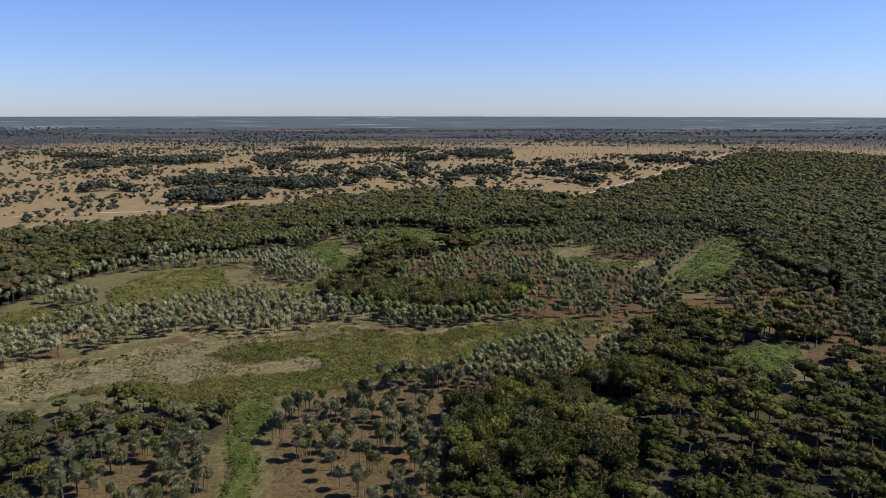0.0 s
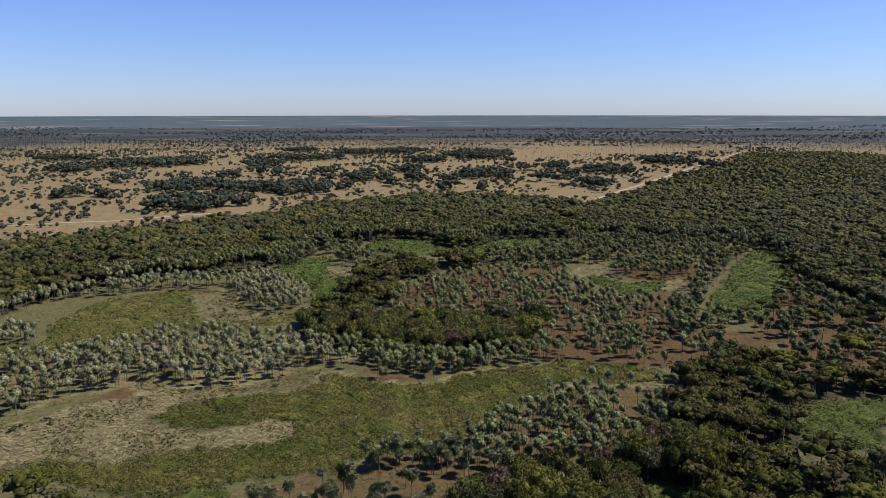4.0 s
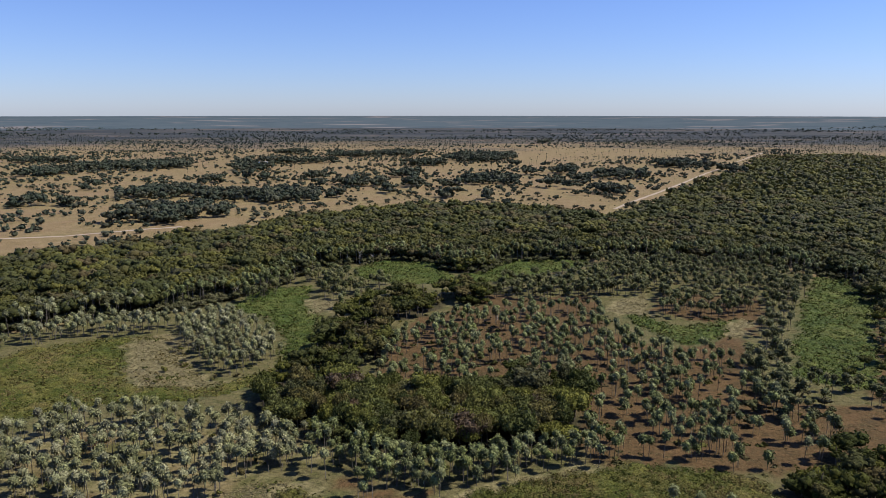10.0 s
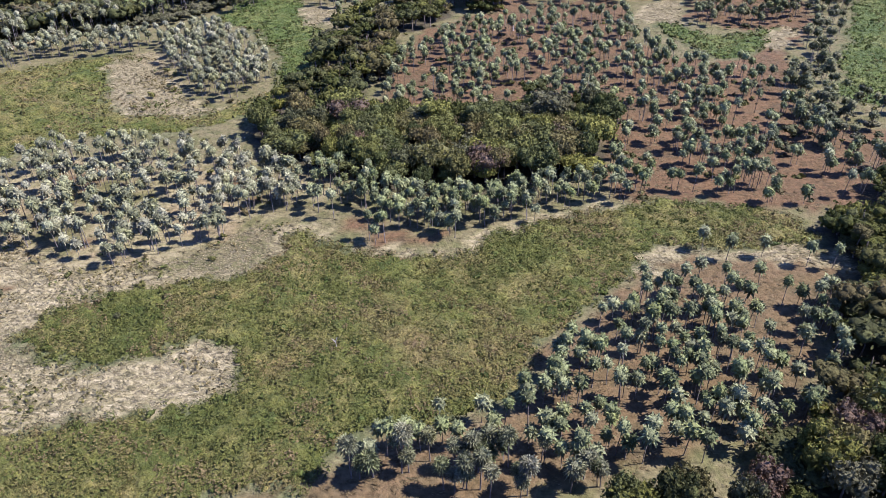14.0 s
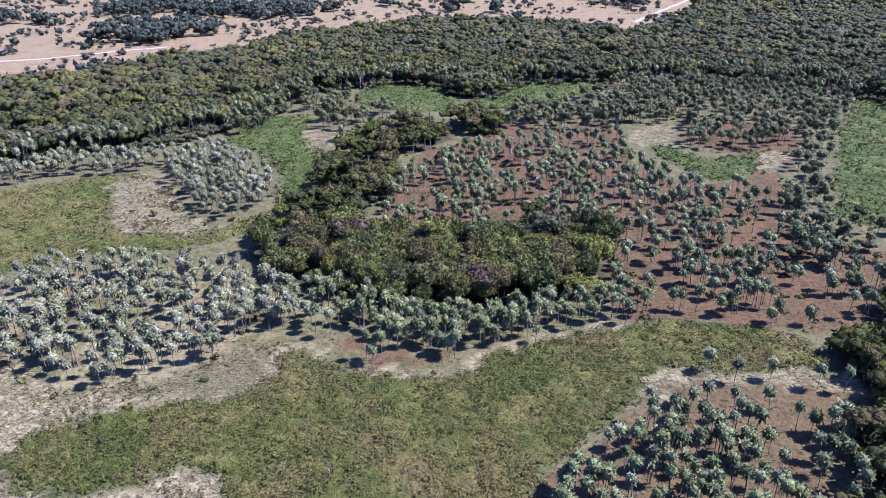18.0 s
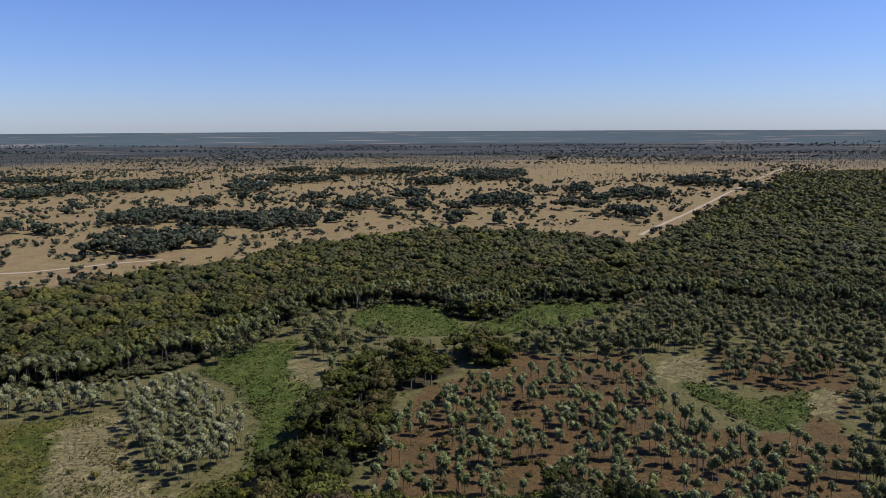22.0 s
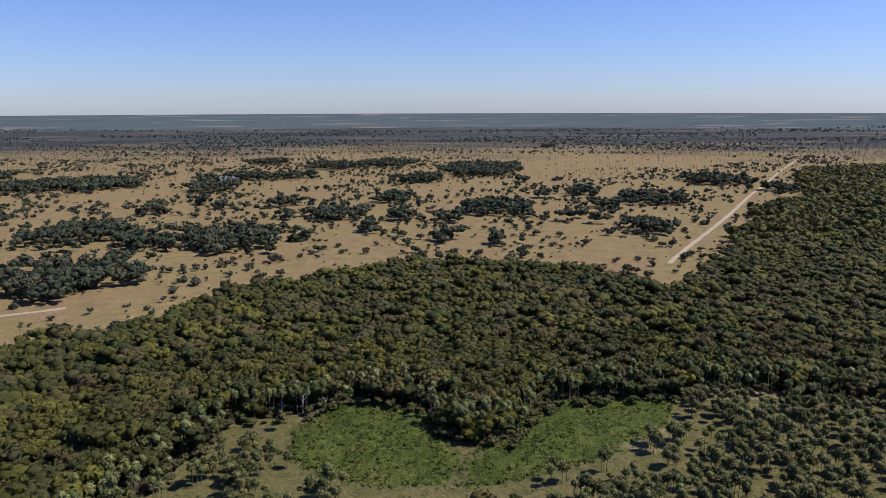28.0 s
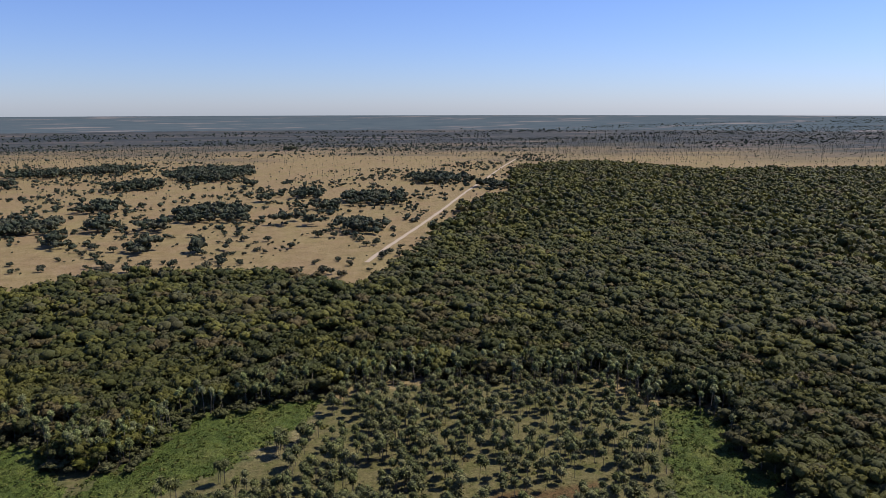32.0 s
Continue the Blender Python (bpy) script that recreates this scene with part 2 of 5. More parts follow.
ROAD_LEFT = [(-362, 647), (-300, 668), (-266, 678), (-235, 698), (-205, 717), (-190, 725)]
SMOOTH = [(160, 1348), (308, 1615), (437, 1617), (505, 1646), (649, 1714), (704, 1791), (649, 1907), (491, 2005),
          (359, 2245), (243, 2292), (136, 2148)]
FOREST = ([(-700, 330)] + FOREST_LEFT + FOREST_FRONT + FOREST_RIGHT + [(330, 240), (700, 100), (1500, 500), (1500, 1200)]
          + FOREST_SIDE[::-1] + FOREST_BACK[::-1] + [(-700, 440)])
# Thickets of the savanna: x, near edge y, half width, depth.
THICKETS = [(-224, 723, 45, 112), (-382, 840, 18, 47), (-352, 851, 18, 18), (-154, 862, 42, 104), (-108, 866, 6, 18),
            (-225, 887, 18, 47), (74, 901, 13, 6), (-285, 904, 40, 100), (27, 909, 11, 30), (-93, 916, 9, 25),
            (209, 937, 21, 54), (-43, 952, 11, 27), (-193, 960, 19, 6), (175, 995, 7, 20), (209, 997, 10, 11),
            (-394, 998, 12, 32), (31, 1007, 14, 37), (147, 1009, 8, 23), (-81, 1024, 30, 76), (-17, 1026, 16, 42),
            (165, 1031, 6, 18), (-128, 1033, 8, 20), (85, 1054, 37, 92), (-272, 1075, 15, 40)]
THICKETS_BEYOND = [(208, 1091, 15, 32), (217, 1102, 9, 25), (-212, 1111, 10, 28), (277, 1127, 37, 92),
                   (-152, 1127, 10, 28), (-138, 1144, 15, 21), (-244, 1154, 10, 16), (-28, 1161, 22, 56),
                   (-547, 1184, 36, 90), (155, 1194, 8, 23), (205, 1205, 20, 52), (473, 1232, 22, 56),
                   (-276, 1262, 31, 78), (-520, 1276, 47, 116), (-433, 1292, 56, 138), (440, 1328, 45, 112),
                   (407, 1329, 16, 42), (-262, 1330, 10, 28), (5, 1372, 36, 90), (154, 1380, 10, 28),
                   (-319, 1430, 16, 42), (-221, 1435, 65, 63)]
THICKETS_FAR = [(99, 1455, 55, 136), (-701, 1467, 63, 67), (120, 1532, 63, 155), (-141, 1615, 47, 116),
                (-50, 1655, 48, 119), (-282, 1725, 32, 80), (346, 2251, 19, 49)]


def inside(poly, x, y):
    """Which of the points lie in the outline."""
    p = np.array(poly, float)
    x, y = np.asarray(x, float), np.asarray(y, float)
    out = np.zeros(x.shape, bool)
    for (x0, y0), (x1, y1) in zip(p, np.roll(p, -1, axis=0)):
        if y0 != y1:
            cut = x0 + (y - y0) * (x1 - x0) / (y1 - y0)
            out ^= ((y0 > y) != (y1 > y)) & (x < cut)
    return out


_wave = np.random.RandomState(5)
WAVES = [(_wave.uniform(-1, 1, 2) * 2 * math.pi / s, _wave.uniform(0, 6.3), s) for s in (60, 60, 34, 34, 21, 21, 13, 13, 8, 8, 5, 5)]


def ripple(x, y, least=0.0):
    """A smooth uneven field of about -1 to 1."""
    v = 0.0
    for (a, b), c, s in WAVES:
        if s >= least:
            v = v + np.sin(a * x + b * y + c) * (s / 60) ** 0.5
    return v / 3.0


def warped(x, y, much=5.0):
    return x + much * ripple(x + 300, y), y + much * ripple(x, y + 700)


def in_any(polys, x, y, much=4.0):
    u, v = warped(np.asarray(x, float), np.asarray(y, float), much)
    out = np.zeros(u.shape, bool)
    for poly in polys:
        out |= inside(poly, u, v)
    return out


def near_line(line, x, y):
    """The distance to a line of points."""
    best = np.full(np.shape(x), 1e9)
    for (x0, y0), (x1, y1) in zip(line, line[1:]):
        dx, dy = x1 - x0, y1 - y0
        k = np.clip(((x - x0) * dx + (y - y0) * dy) / (dx * dx + dy * dy), 0, 1)
        best = np.minimum(best, np.hypot(x - x0 - k * dx, y - y0 - k * dy))
    return best


MARSHES = [MARSH, MARSH_LEFT, MARSH_CHANNEL, MARSH_TOP, MARSH_TOP_RIGHT, MARSH_STRIP, MARSH_RIGHT, MARSH_POCKET, MARSH_GULLY]
PALES = [PALE_NEAR, PALE_FRINGE, PALE_TONGUE, PALE_EDGE, PALE_LEFT, PALE_RIGHT, PALE_SIDE, PALE_SPIT, PALE_TOP, PALE_MID]
WOODS = [WOOD_NEAR, WOOD_RIGHT, WOOD_MID, WOOD_EDGE, WOOD_CORNER, ISLAND, ISLAND_TOP, WOOD_SPUR, FOREST]

PALES_IN = [PALE_LEFT, PALE_RIGHT, PALE_SIDE, PALE_TOP, PALE_MID]


def pale_here(x, y):
    """Straw lies in streaks and patches within its outlines."""
    streaks = ripple(x * 0.9 + 0.5 * y, y * 2.6) > -0.1
    return in_any(PALES, x, y, 5) & (streaks | in_any(PALES_IN + [PALE_EDGE, PALE_SPIT, PALE_NEAR, PALE_TONGUE], x, y, 4))


# ---------------------------------------------------------------- materials


def material(name, rough=0.8):
    m = bpy.data.materials.new(name)
    m.use_nodes = True
    b = m.node_tree.nodes["Principled BSDF"]
    b.inputs["Roughness"].default_value = rough
    b.inputs["Specular IOR Level"].default_value = 0.25
    return m, m.node_tree, b


def node(tree, kind, **values):
    n = tree.nodes.new(kind)
    for key, value in values.items():
        n.inputs[key].default_value = value
    return n


def noise_at(tree, scale, detail=4.0, coords=None, rough=0.6):
    n = node(tree, "ShaderNodeTexNoise", Scale=scale, Detail=detail, Roughness=rough)
    if coords is None:
        coords = tree.nodes.new("ShaderNodeNewGeometry").outputs["Position"]
    tree.links.new(coords, n.inputs["Vector"])
    return n.outputs["Fac"]


def ramp(tree, fac, *stops):
    r = tree.nodes.new("ShaderNodeValToRGB")
    el = r.color_ramp.elements
    while len(el) < len(stops):
        el.new(0.5)
    for e, (at, colour) in zip(el, stops):
        e.position, e.color = at, (*colour, 1)
    tree.links.new(fac, r.inputs[0])
    return r.outputs[0]


def mix(tree, fac, a, b, blend="MIX"):
    n = tree.nodes.new("ShaderNodeMix")
    n.data_type, n.blend_type = "RGBA", blend
    for value, socket in ((fac, n.inputs[0]), (a, n.inputs[6]), (b, n.inputs[7])):
        if isinstance(value, bpy.types.NodeSocket):
            tree.links.new(value, socket)
        elif isinstance(value, (int, float)):
            socket.default_value = value
        else:
            socket.default_value = (*value, 1)
    return n.outputs[2]


def maths(tree, op, a, b=0.0, clamp=False):
    n = tree.nodes.new("ShaderNodeMath")
    n.operation, n.use_clamp = op, clamp
    for value, socket in ((a, n.inputs[0]), (b, n.inputs[1])):
        if isinstance(value, bpy.types.NodeSocket):
            tree.links.new(value, socket)
        else:
            socket.default_value = value
    return n.outputs[0]


def bumped(tree, bsdf, height, strength, distance):
    n = node(tree, "ShaderNodeBump", Strength=strength, Distance=distance)
    tree.links.new(height, n.inputs["Height"])
    tree.links.new(n.outputs[0], bsdf.inputs["Normal"])


def leaf_material(name, stops, rough=0.55, sheen=0.25, through_light=0.25, vary=0.34, depth=1.0):
    """Foliage: a tone for each tree (attribute tint), a shift for each leaf or clump."""
    m, t, b = material(name, rough)
    b.inputs["Specular IOR Level"].default_value = sheen
    at = t.nodes.new("ShaderNodeAttribute")
    at.attribute_name = "tint"
    geo = t.nodes.new("ShaderNodeNewGeometry")
    info = t.nodes.new("ShaderNodeObjectInfo")
    tone = maths(t, "FRACT", maths(t, "ADD", at.outputs["Fac"], info.outputs["Random"]))
    base = ramp(t, tone, *[(at, tuple(0.7 * c * depth for c in colour)) for at, colour in stops])
    shift = ramp(t, geo.outputs["Random Per Island"], (0.0, (1 - vary, 1 - vary, 1 - vary)), (1.0, (1 + vary * 0.85, 1 + vary * 0.85, 1 + vary * 0.7)))
    colour = mix(t, 1.0, base, shift, "MULTIPLY")
    grain = noise_at(t, 2.2, 4, rough=0.7)
    colour = mix(t, 1.0, colour, ramp(t, grain, (0.32, (0.58, 0.58, 0.56)), (0.5, (1.0, 1.0, 1.0)), (0.68, (1.4, 1.38, 1.3))), "MULTIPLY")
    bumped(t, b, grain, 0.8, 0.7)
    t.links.new(colour, b.inputs["Base Color"])
    if through_light:
        thin = t.nodes.new("ShaderNodeBsdfTranslucent")
        t.links.new(colour, thin.inputs[0])
        both = node(t, "ShaderNodeMixShader", Fac=through_light)
        t.links.new(b.outputs[0], both.inputs[1])
        t.links.new(thin.outputs[0], both.inputs[2])
        t.links.new(both.outputs[0], t.nodes["Material Output"].inputs[0])
    return m


LEAF_WOOD = leaf_material("broadleaf foliage", [
    (0.0, (0.060, 0.069, 0.023)), (0.2, (0.085, 0.088, 0.027)), (0.4, (0.119, 0.115, 0.031)), (0.52, (0.157, 0.149, 0.037)),
    (0.62, (0.110, 0.106, 0.033)), (0.72, (0.125, 0.097, 0.044)), (0.84, (0.070, 0.077, 0.027)), (1.0, (0.098, 0.093, 0.044))],
    sheen=0.08, through_light=0.14, vary=0.26, depth=1.0)
LEAF_DRY = leaf_material("dry season foliage", [
    (0.0, (0.085, 0.102, 0.034)), (0.18, (0.128, 0.139, 0.046)), (0.34, (0.195, 0.201, 0.055)), (0.46, (0.250, 0.243, 0.053)),
    (0.56, (0.146, 0.156, 0.046)), (0.68, (0.183, 0.151, 0.060)), (0.76, (0.134, 0.146, 0.041)), (0.88, (0.091, 0.109, 0.034)), (1.0, (0.156, 0.164, 0.060))],
    sheen=0.03, through_light=0.2, vary=0.34, depth=0.95)
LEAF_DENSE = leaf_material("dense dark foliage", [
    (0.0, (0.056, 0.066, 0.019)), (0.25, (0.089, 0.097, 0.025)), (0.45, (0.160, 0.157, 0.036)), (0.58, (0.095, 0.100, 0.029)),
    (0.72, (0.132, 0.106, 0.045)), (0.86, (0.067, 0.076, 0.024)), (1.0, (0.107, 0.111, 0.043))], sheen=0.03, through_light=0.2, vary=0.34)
LEAF_RUST = leaf_material("rusty foliage", [(0.0, (0.105, 0.062, 0.030)), (1.0, (0.115, 0.080, 0.042))], through_light=0.12)
LEAF_YELLOW = leaf_material("yellow green foliage", [(0.0, (0.165, 0.155, 0.03)), (1.0, (0.135, 0.128, 0.03))], through_light=0.15)
LEAF_GREY = leaf_material("grey bare twigs", [(0.0, (0.115, 0.113, 0.053)), (0.5, (0.096, 0.100, 0.039)), (1.0, (0.136, 0.127, 0.065))], sheen=0.08, through_light=0.12)
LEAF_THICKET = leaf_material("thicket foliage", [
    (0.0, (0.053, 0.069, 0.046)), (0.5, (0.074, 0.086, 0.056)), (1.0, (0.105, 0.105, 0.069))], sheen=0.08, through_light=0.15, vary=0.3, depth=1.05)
LEAF_PALM = leaf_material("grey green palm leaves", [
    (0.0, (0.210, 0.233, 0.100)), (0.4, (0.150, 0.174, 0.062)), (0.75, (0.267, 0.279, 0.139)), (1.0, (0.175, 0.196, 0.060))],
    rough=0.5, sheen=0.12, through_light=0.08, vary=0.5, depth=0.98)
LEAF_PALM_SILVER = leaf_material("silvery palm leaves", [
    (0.0, (0.238, 0.243, 0.133)), (0.4, (0.185, 0.192, 0.090)), (0.75, (0.298, 0.289, 0.177)), (1.0, (0.205, 0.209, 0.086))],
    rough=0.5, sheen=0.12, through_light=0.08, vary=0.48, depth=1.08)
LEAF_PALM_GREEN = leaf_material("green palm leaves", [
    (0.0, (0.144, 0.152, 0.058)), (0.4, (0.112, 0.127, 0.044)), (0.75, (0.207, 0.200, 0.088)), (1.0, (0.133, 0.142, 0.042))],
    rough=0.5, sheen=0.14, through_light=0.1, vary=0.5, depth=0.9)
LEAF_PALM_DEEP = leaf_material("deep green palm leaves", [
    (0.0, (0.053, 0.072, 0.057)), (0.5, (0.064, 0.085, 0.069)), (1.0, (0.056, 0.075, 0.052))],
    rough=0.7, sheen=0.08, through_light=0.1, depth=0.9)
LEAF_HERB = leaf_material("marsh herbs", [
    (0.0, (0.090, 0.109, 0.023)), (0.3, (0.123, 0.131, 0.029)), (0.5, (0.154, 0.147, 0.039)),
    (0.7, (0.178, 0.155, 0.049)), (0.85, (0.174, 0.137, 0.053)), (1.0, (0.199, 0.152, 0.067))], rough=0.65, sheen=0.1, through_light=0.15, vary=0.24, depth=0.98)
LEAF_LUSH = leaf_material("lush green herbs", [
    (0.0, (0.082, 0.118, 0.024)), (0.4, (0.112, 0.146, 0.032)), (0.7, (0.146, 0.168, 0.042)), (1.0, (0.175, 0.170, 0.052))], rough=0.65, sheen=0.1,
    through_light=0.15, vary=0.32, depth=0.85)
STRAW = leaf_material("dry straw", [(0.0, (0.223, 0.196, 0.087)), (0.3, (0.289, 0.247, 0.118)), (0.6, (0.374, 0.316, 0.166)), (1.0, (0.312, 0.260, 0.130))], rough=0.8,
                      through_light=0.15)
LEAF_TURF = leaf_material("rough dry turf", [(0.0, (0.112, 0.116, 0.044)), (0.4, (0.152, 0.142, 0.062)), (0.7, (0.200, 0.172, 0.085)), (1.0, (0.150, 0.122, 0.060))],
                          rough=0.8, sheen=0.1, through_light=0.15, depth=0.9)
LEAF_BROWN = leaf_material("dry brown grass", [(0.0, (0.126, 0.095, 0.045)), (0.4, (0.172, 0.130, 0.064)), (0.7, (0.223, 0.180, 0.095)), (1.0, (0.139, 0.113, 0.050))],
                           rough=0.85, sheen=0.08, through_light=0.15)
DEAD_FROND = leaf_material("dead brown fronds", [(0.0, (0.15, 0.115, 0.075)), (1.0, (0.21, 0.17, 0.115))], rough=0.85, through_light=0.1)


def herb_mass(name, *stops):
    """Closed herbs: drifts of colour, leafy clumps of about a metre, and leaf grain."""
    m, t, b = material(name, 0.75)
    b.inputs["Specular IOR Level"].default_value = 0.1
    grain, clump, drift = noise_at(t, 2.2, 6, rough=0.65), noise_at(t, 0.42, 4, rough=0.6), noise_at(t, 0.06, 7, rough=0.66)
    colour = ramp(t, drift, *[(at, tuple(0.7 * c for c in tone)) for at, tone in stops])
    colour = mix(t, 1.0, colour, ramp(t, clump, (0.34, (0.60, 0.67, 0.58)), (0.5, (1.0, 1.0, 1.0)), (0.66, (1.32, 1.27, 1.2))), "MULTIPLY")
    colour = mix(t, 1.0, colour, ramp(t, grain, (0.34, (0.6, 0.62, 0.6)), (0.5, (1.0, 1.0, 1.0)), (0.66, (1.32, 1.3, 1.22))), "MULTIPLY")
    t.links.new(colour, b.inputs["Base Color"])
    bumped(t, b, maths(t, "ADD", grain, clump), 1.0, 1.1)
    return m


HERB_MASS = herb_mass("closed marsh herbs", (0.34, (0.078, 0.099, 0.021)), (0.44, (0.121, 0.133, 0.029)), (0.52, (0.158, 0.154, 0.041)),
                      (0.6, (0.192, 0.165, 0.053)), (0.7, (0.174, 0.128, 0.057)))
HERB_LUSH = herb_mass("lush green growth", (0.34, (0.068, 0.102, 0.022)), (0.5, (0.106, 0.138, 0.032)), (0.66, (0.152, 0.162, 0.046)))
UNDERSTOREY = herb_mass("forest understorey", (0.36, (0.056, 0.068, 0.026)), (0.5, (0.082, 0.090, 0.032)), (0.64, (0.112, 0.110, 0.042)))


def bark_material(name, dark, light, scale):
    m, t, b = material(name, 0.9)
    n = noise_at(t, scale, 5)
    t.links.new(ramp(t, n, (0.3, dark), (0.7, light)), b.inputs["Base Color"])
    bumped(t, b, n, 0.5, 0.03)
    return m


PALM_BARK = bark_material("palm trunk bark", (0.07, 0.06, 0.048), (0.155, 0.133, 0.108), 5.0)
WOOD_BARK = bark_material("tree bark", (0.07, 0.055, 0.04), (0.17, 0.14, 0.11), 3.0)
PALE_BARK = bark_material("bleached dead wood", (0.27, 0.25, 0.22), (0.40, 0.375, 0.335), 3.0)

GROUND, _t, _b = material("ground cover", 0.95)
_b.inputs["Specular IOR Level"].default_value = 0.1


def soil(name):
    a = _t.nodes.new("ShaderNodeAttribute")
    a.attribute_name = name
    return a.outputs["Fac"]


_patch = noise_at(_t, 0.09, 8, rough=0.72)
_tuft = noise_at(_t, 0.75, 5, rough=0.72)
_fine, _mid, _wide = noise_at(_t, 1.3, 6), noise_at(_t, 0.16, 5), noise_at(_t, 0.018, 4)
_savanna = mix(_t, ramp(_t, _wide, (0.35, (0, 0, 0)), (0.65, (1, 1, 1))),
               ramp(_t, _patch, (0.3, (0.197, 0.156, 0.068)), (0.5, (0.288, 0.223, 0.103)), (0.7, (0.360, 0.280, 0.140))),
               ramp(_t, _patch, (0.3, (0.226, 0.157, 0.081)), (0.5, (0.298, 0.209, 0.112)), (0.7, (0.355, 0.257, 0.147))))
# far land in streaks, with the air's blue-grey haze put into its colour
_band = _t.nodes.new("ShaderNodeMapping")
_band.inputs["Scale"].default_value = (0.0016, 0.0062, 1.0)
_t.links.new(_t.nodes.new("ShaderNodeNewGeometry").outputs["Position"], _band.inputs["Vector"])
_far_haze_tone = ramp(_t, noise_at(_t, 1.0, 6, _band.outputs[0]), (0.38, (0.044, 0.054, 0.060)), (0.5, (0.060, 0.068, 0.070)), (0.57, (0.092, 0.088, 0.082)), (0.66, (0.200, 0.160, 0.130)))
_cover = mix(_t, soil("far"), _savanna, _far_haze_tone)
_cover = mix(_t, soil("turf"), _cover, ramp(_t, _mid, (0.3, (0.106, 0.110, 0.038)), (0.45, (0.146, 0.136, 0.052)), (0.55, (0.182, 0.156, 0.072)), (0.72, (0.110, 0.112, 0.038))))
_cover = mix(_t, soil("red"), _cover, mix(_t, _fine, ramp(_t, _patch, (0.36, (0.066, 0.052, 0.025)), (0.44, (0.130, 0.083, 0.034)), (0.52, (0.190, 0.108, 0.047)), (0.6, (0.142, 0.096, 0.041)), (0.7, (0.225, 0.170, 0.092))), (0.128, 0.086, 0.042)))
_lie = _t.nodes.new("ShaderNodeMapping")
_lie.inputs["Scale"].default_value, _lie.inputs["Rotation"].default_value = (0.22, 1.1, 1.0), (0, 0, 0.35)
_t.links.new(_t.nodes.new("ShaderNodeNewGeometry").outputs["Position"], _lie.inputs["Vector"])
_straw = noise_at(_t, 1.0, 6, _lie.outputs[0], 0.68)
_cover = mix(_t, soil("pale"), _cover, ramp(_t, _straw, (0.30, (0.20, 0.174, 0.072)), (0.46, (0.310, 0.264, 0.126)), (0.66, (0.415, 0.352, 0.192))))
_cover = mix(_t, soil("marsh"), _cover, ramp(_t, _mid, (0.3, (0.095, 0.108, 0.04)), (0.55, (0.125, 0.13, 0.05)), (0.75, (0.16, 0.145, 0.07))))
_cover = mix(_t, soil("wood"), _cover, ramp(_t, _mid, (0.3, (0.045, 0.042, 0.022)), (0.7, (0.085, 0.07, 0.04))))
_cover = mix(_t, 1.0, _cover, ramp(_t, _fine, (0.25, (0.45, 0.45, 0.455)), (0.75, (0.77, 0.77, 0.775))), "MULTIPLY")
_cover = mix(_t, 1.0, _cover, ramp(_t, _tuft, (0.34, (0.62, 0.63, 0.6)), (0.5, (1.0, 1.0, 1.0)), (0.68, (1.25, 1.24, 1.22))), "MULTIPLY")
_t.links.new(_cover, _b.inputs["Base Color"])
bumped(_t, _b, _tuft, 0.8, 0.6)

# ---------------------------------------------------------------- mesh helpers


def mesh_of(name, verts, faces, tint=None, smooth=False):
    """One mesh from arrays: all triangles or all quads, or a list of such arrays."""
    groups = [faces] if isinstance(faces, np.ndarray) else list(faces)
    me = bpy.data.meshes.new(name)
    loops = np.concatenate([g.ravel() for g in groups]).astype(np.int32)
    sizes = np.concatenate([np.full(len(g), g.shape[1]) for g in groups])
    starts = np.r_[0, np.cumsum(sizes)[:-1]].astype(np.int32)
    me.vertices.add(len(verts))
    me.vertices.foreach_set("co", np.ascontiguousarray(verts, np.float32).ravel())
    me.loops.add(len(loops))
    me.loops.foreach_set("vertex_index", loops)
    me.polygons.add(len(starts))
    me.polygons.foreach_set("loop_start", starts)
    if smooth:
        me.polygons.foreach_set("use_smooth", np.ones(len(starts), bool))
    if tint is not None:
        at = me.attributes.new("tint", "FLOAT", "POINT")
        at.data.foreach_set("value", np.ascontiguousarray(tint, np.float32))
    me.update(calc_edges=True)
    return me


def put(name, me, mats, parent=None, label=""):
    for m in mats if isinstance(mats, (list, tuple)) else [mats]:
        if not len(me.materials) or m.name not in [k.name for k in me.materials]:
            me.materials.append(m)
    ob = new(name, me)
    ob.parent = parent
    return tagged(ob, label)


class Shape:
    """A small mesh kept as arrays of triangles, to be laid out many times."""

    def __init__(self, verts, tris):
        self.v, self.f = np.asarray(verts, float), np.asarray(tris, int)

    def __add__(self, other):
        return Shape(np.r_[self.v, other.v], np.r_[self.f, other.f + len(self.v)])


def laid_out(shapes, which, places, turn, wide, high):
    """Copies of shapes at the places: the vertices, triangles and the copy that each vertex belongs to."""
    vs, fs, ids, n = [], [], [], 0
    for k, s in enumerate(shapes):
        i = np.nonzero(which == k)[0]
        if not len(i):
            continue
        c, d = np.cos(turn[i])[:, None], np.sin(turn[i])[:, None]
        x = (s.v[:, 0] * c - s.v[:, 1] * d) * wide[i][:, None] + places[i, 0][:, None]
        y = (s.v[:, 0] * d + s.v[:, 1] * c) * wide[i][:, None] + places[i, 1][:, None]
        z = s.v[:, 2] * high[i][:, None] + places[i, 2][:, None]
        vs.append(np.stack([x, y, z], -1).reshape(-1, 3))
        fs.append((s.f[None] + (np.arange(len(i)) * len(s.v))[:, None, None] + n).reshape(-1, 3))
        ids.append(np.repeat(i, len(s.v)))
        n += len(i) * len(s.v)
    return np.concatenate(vs), np.concatenate(fs), np.concatenate(ids)


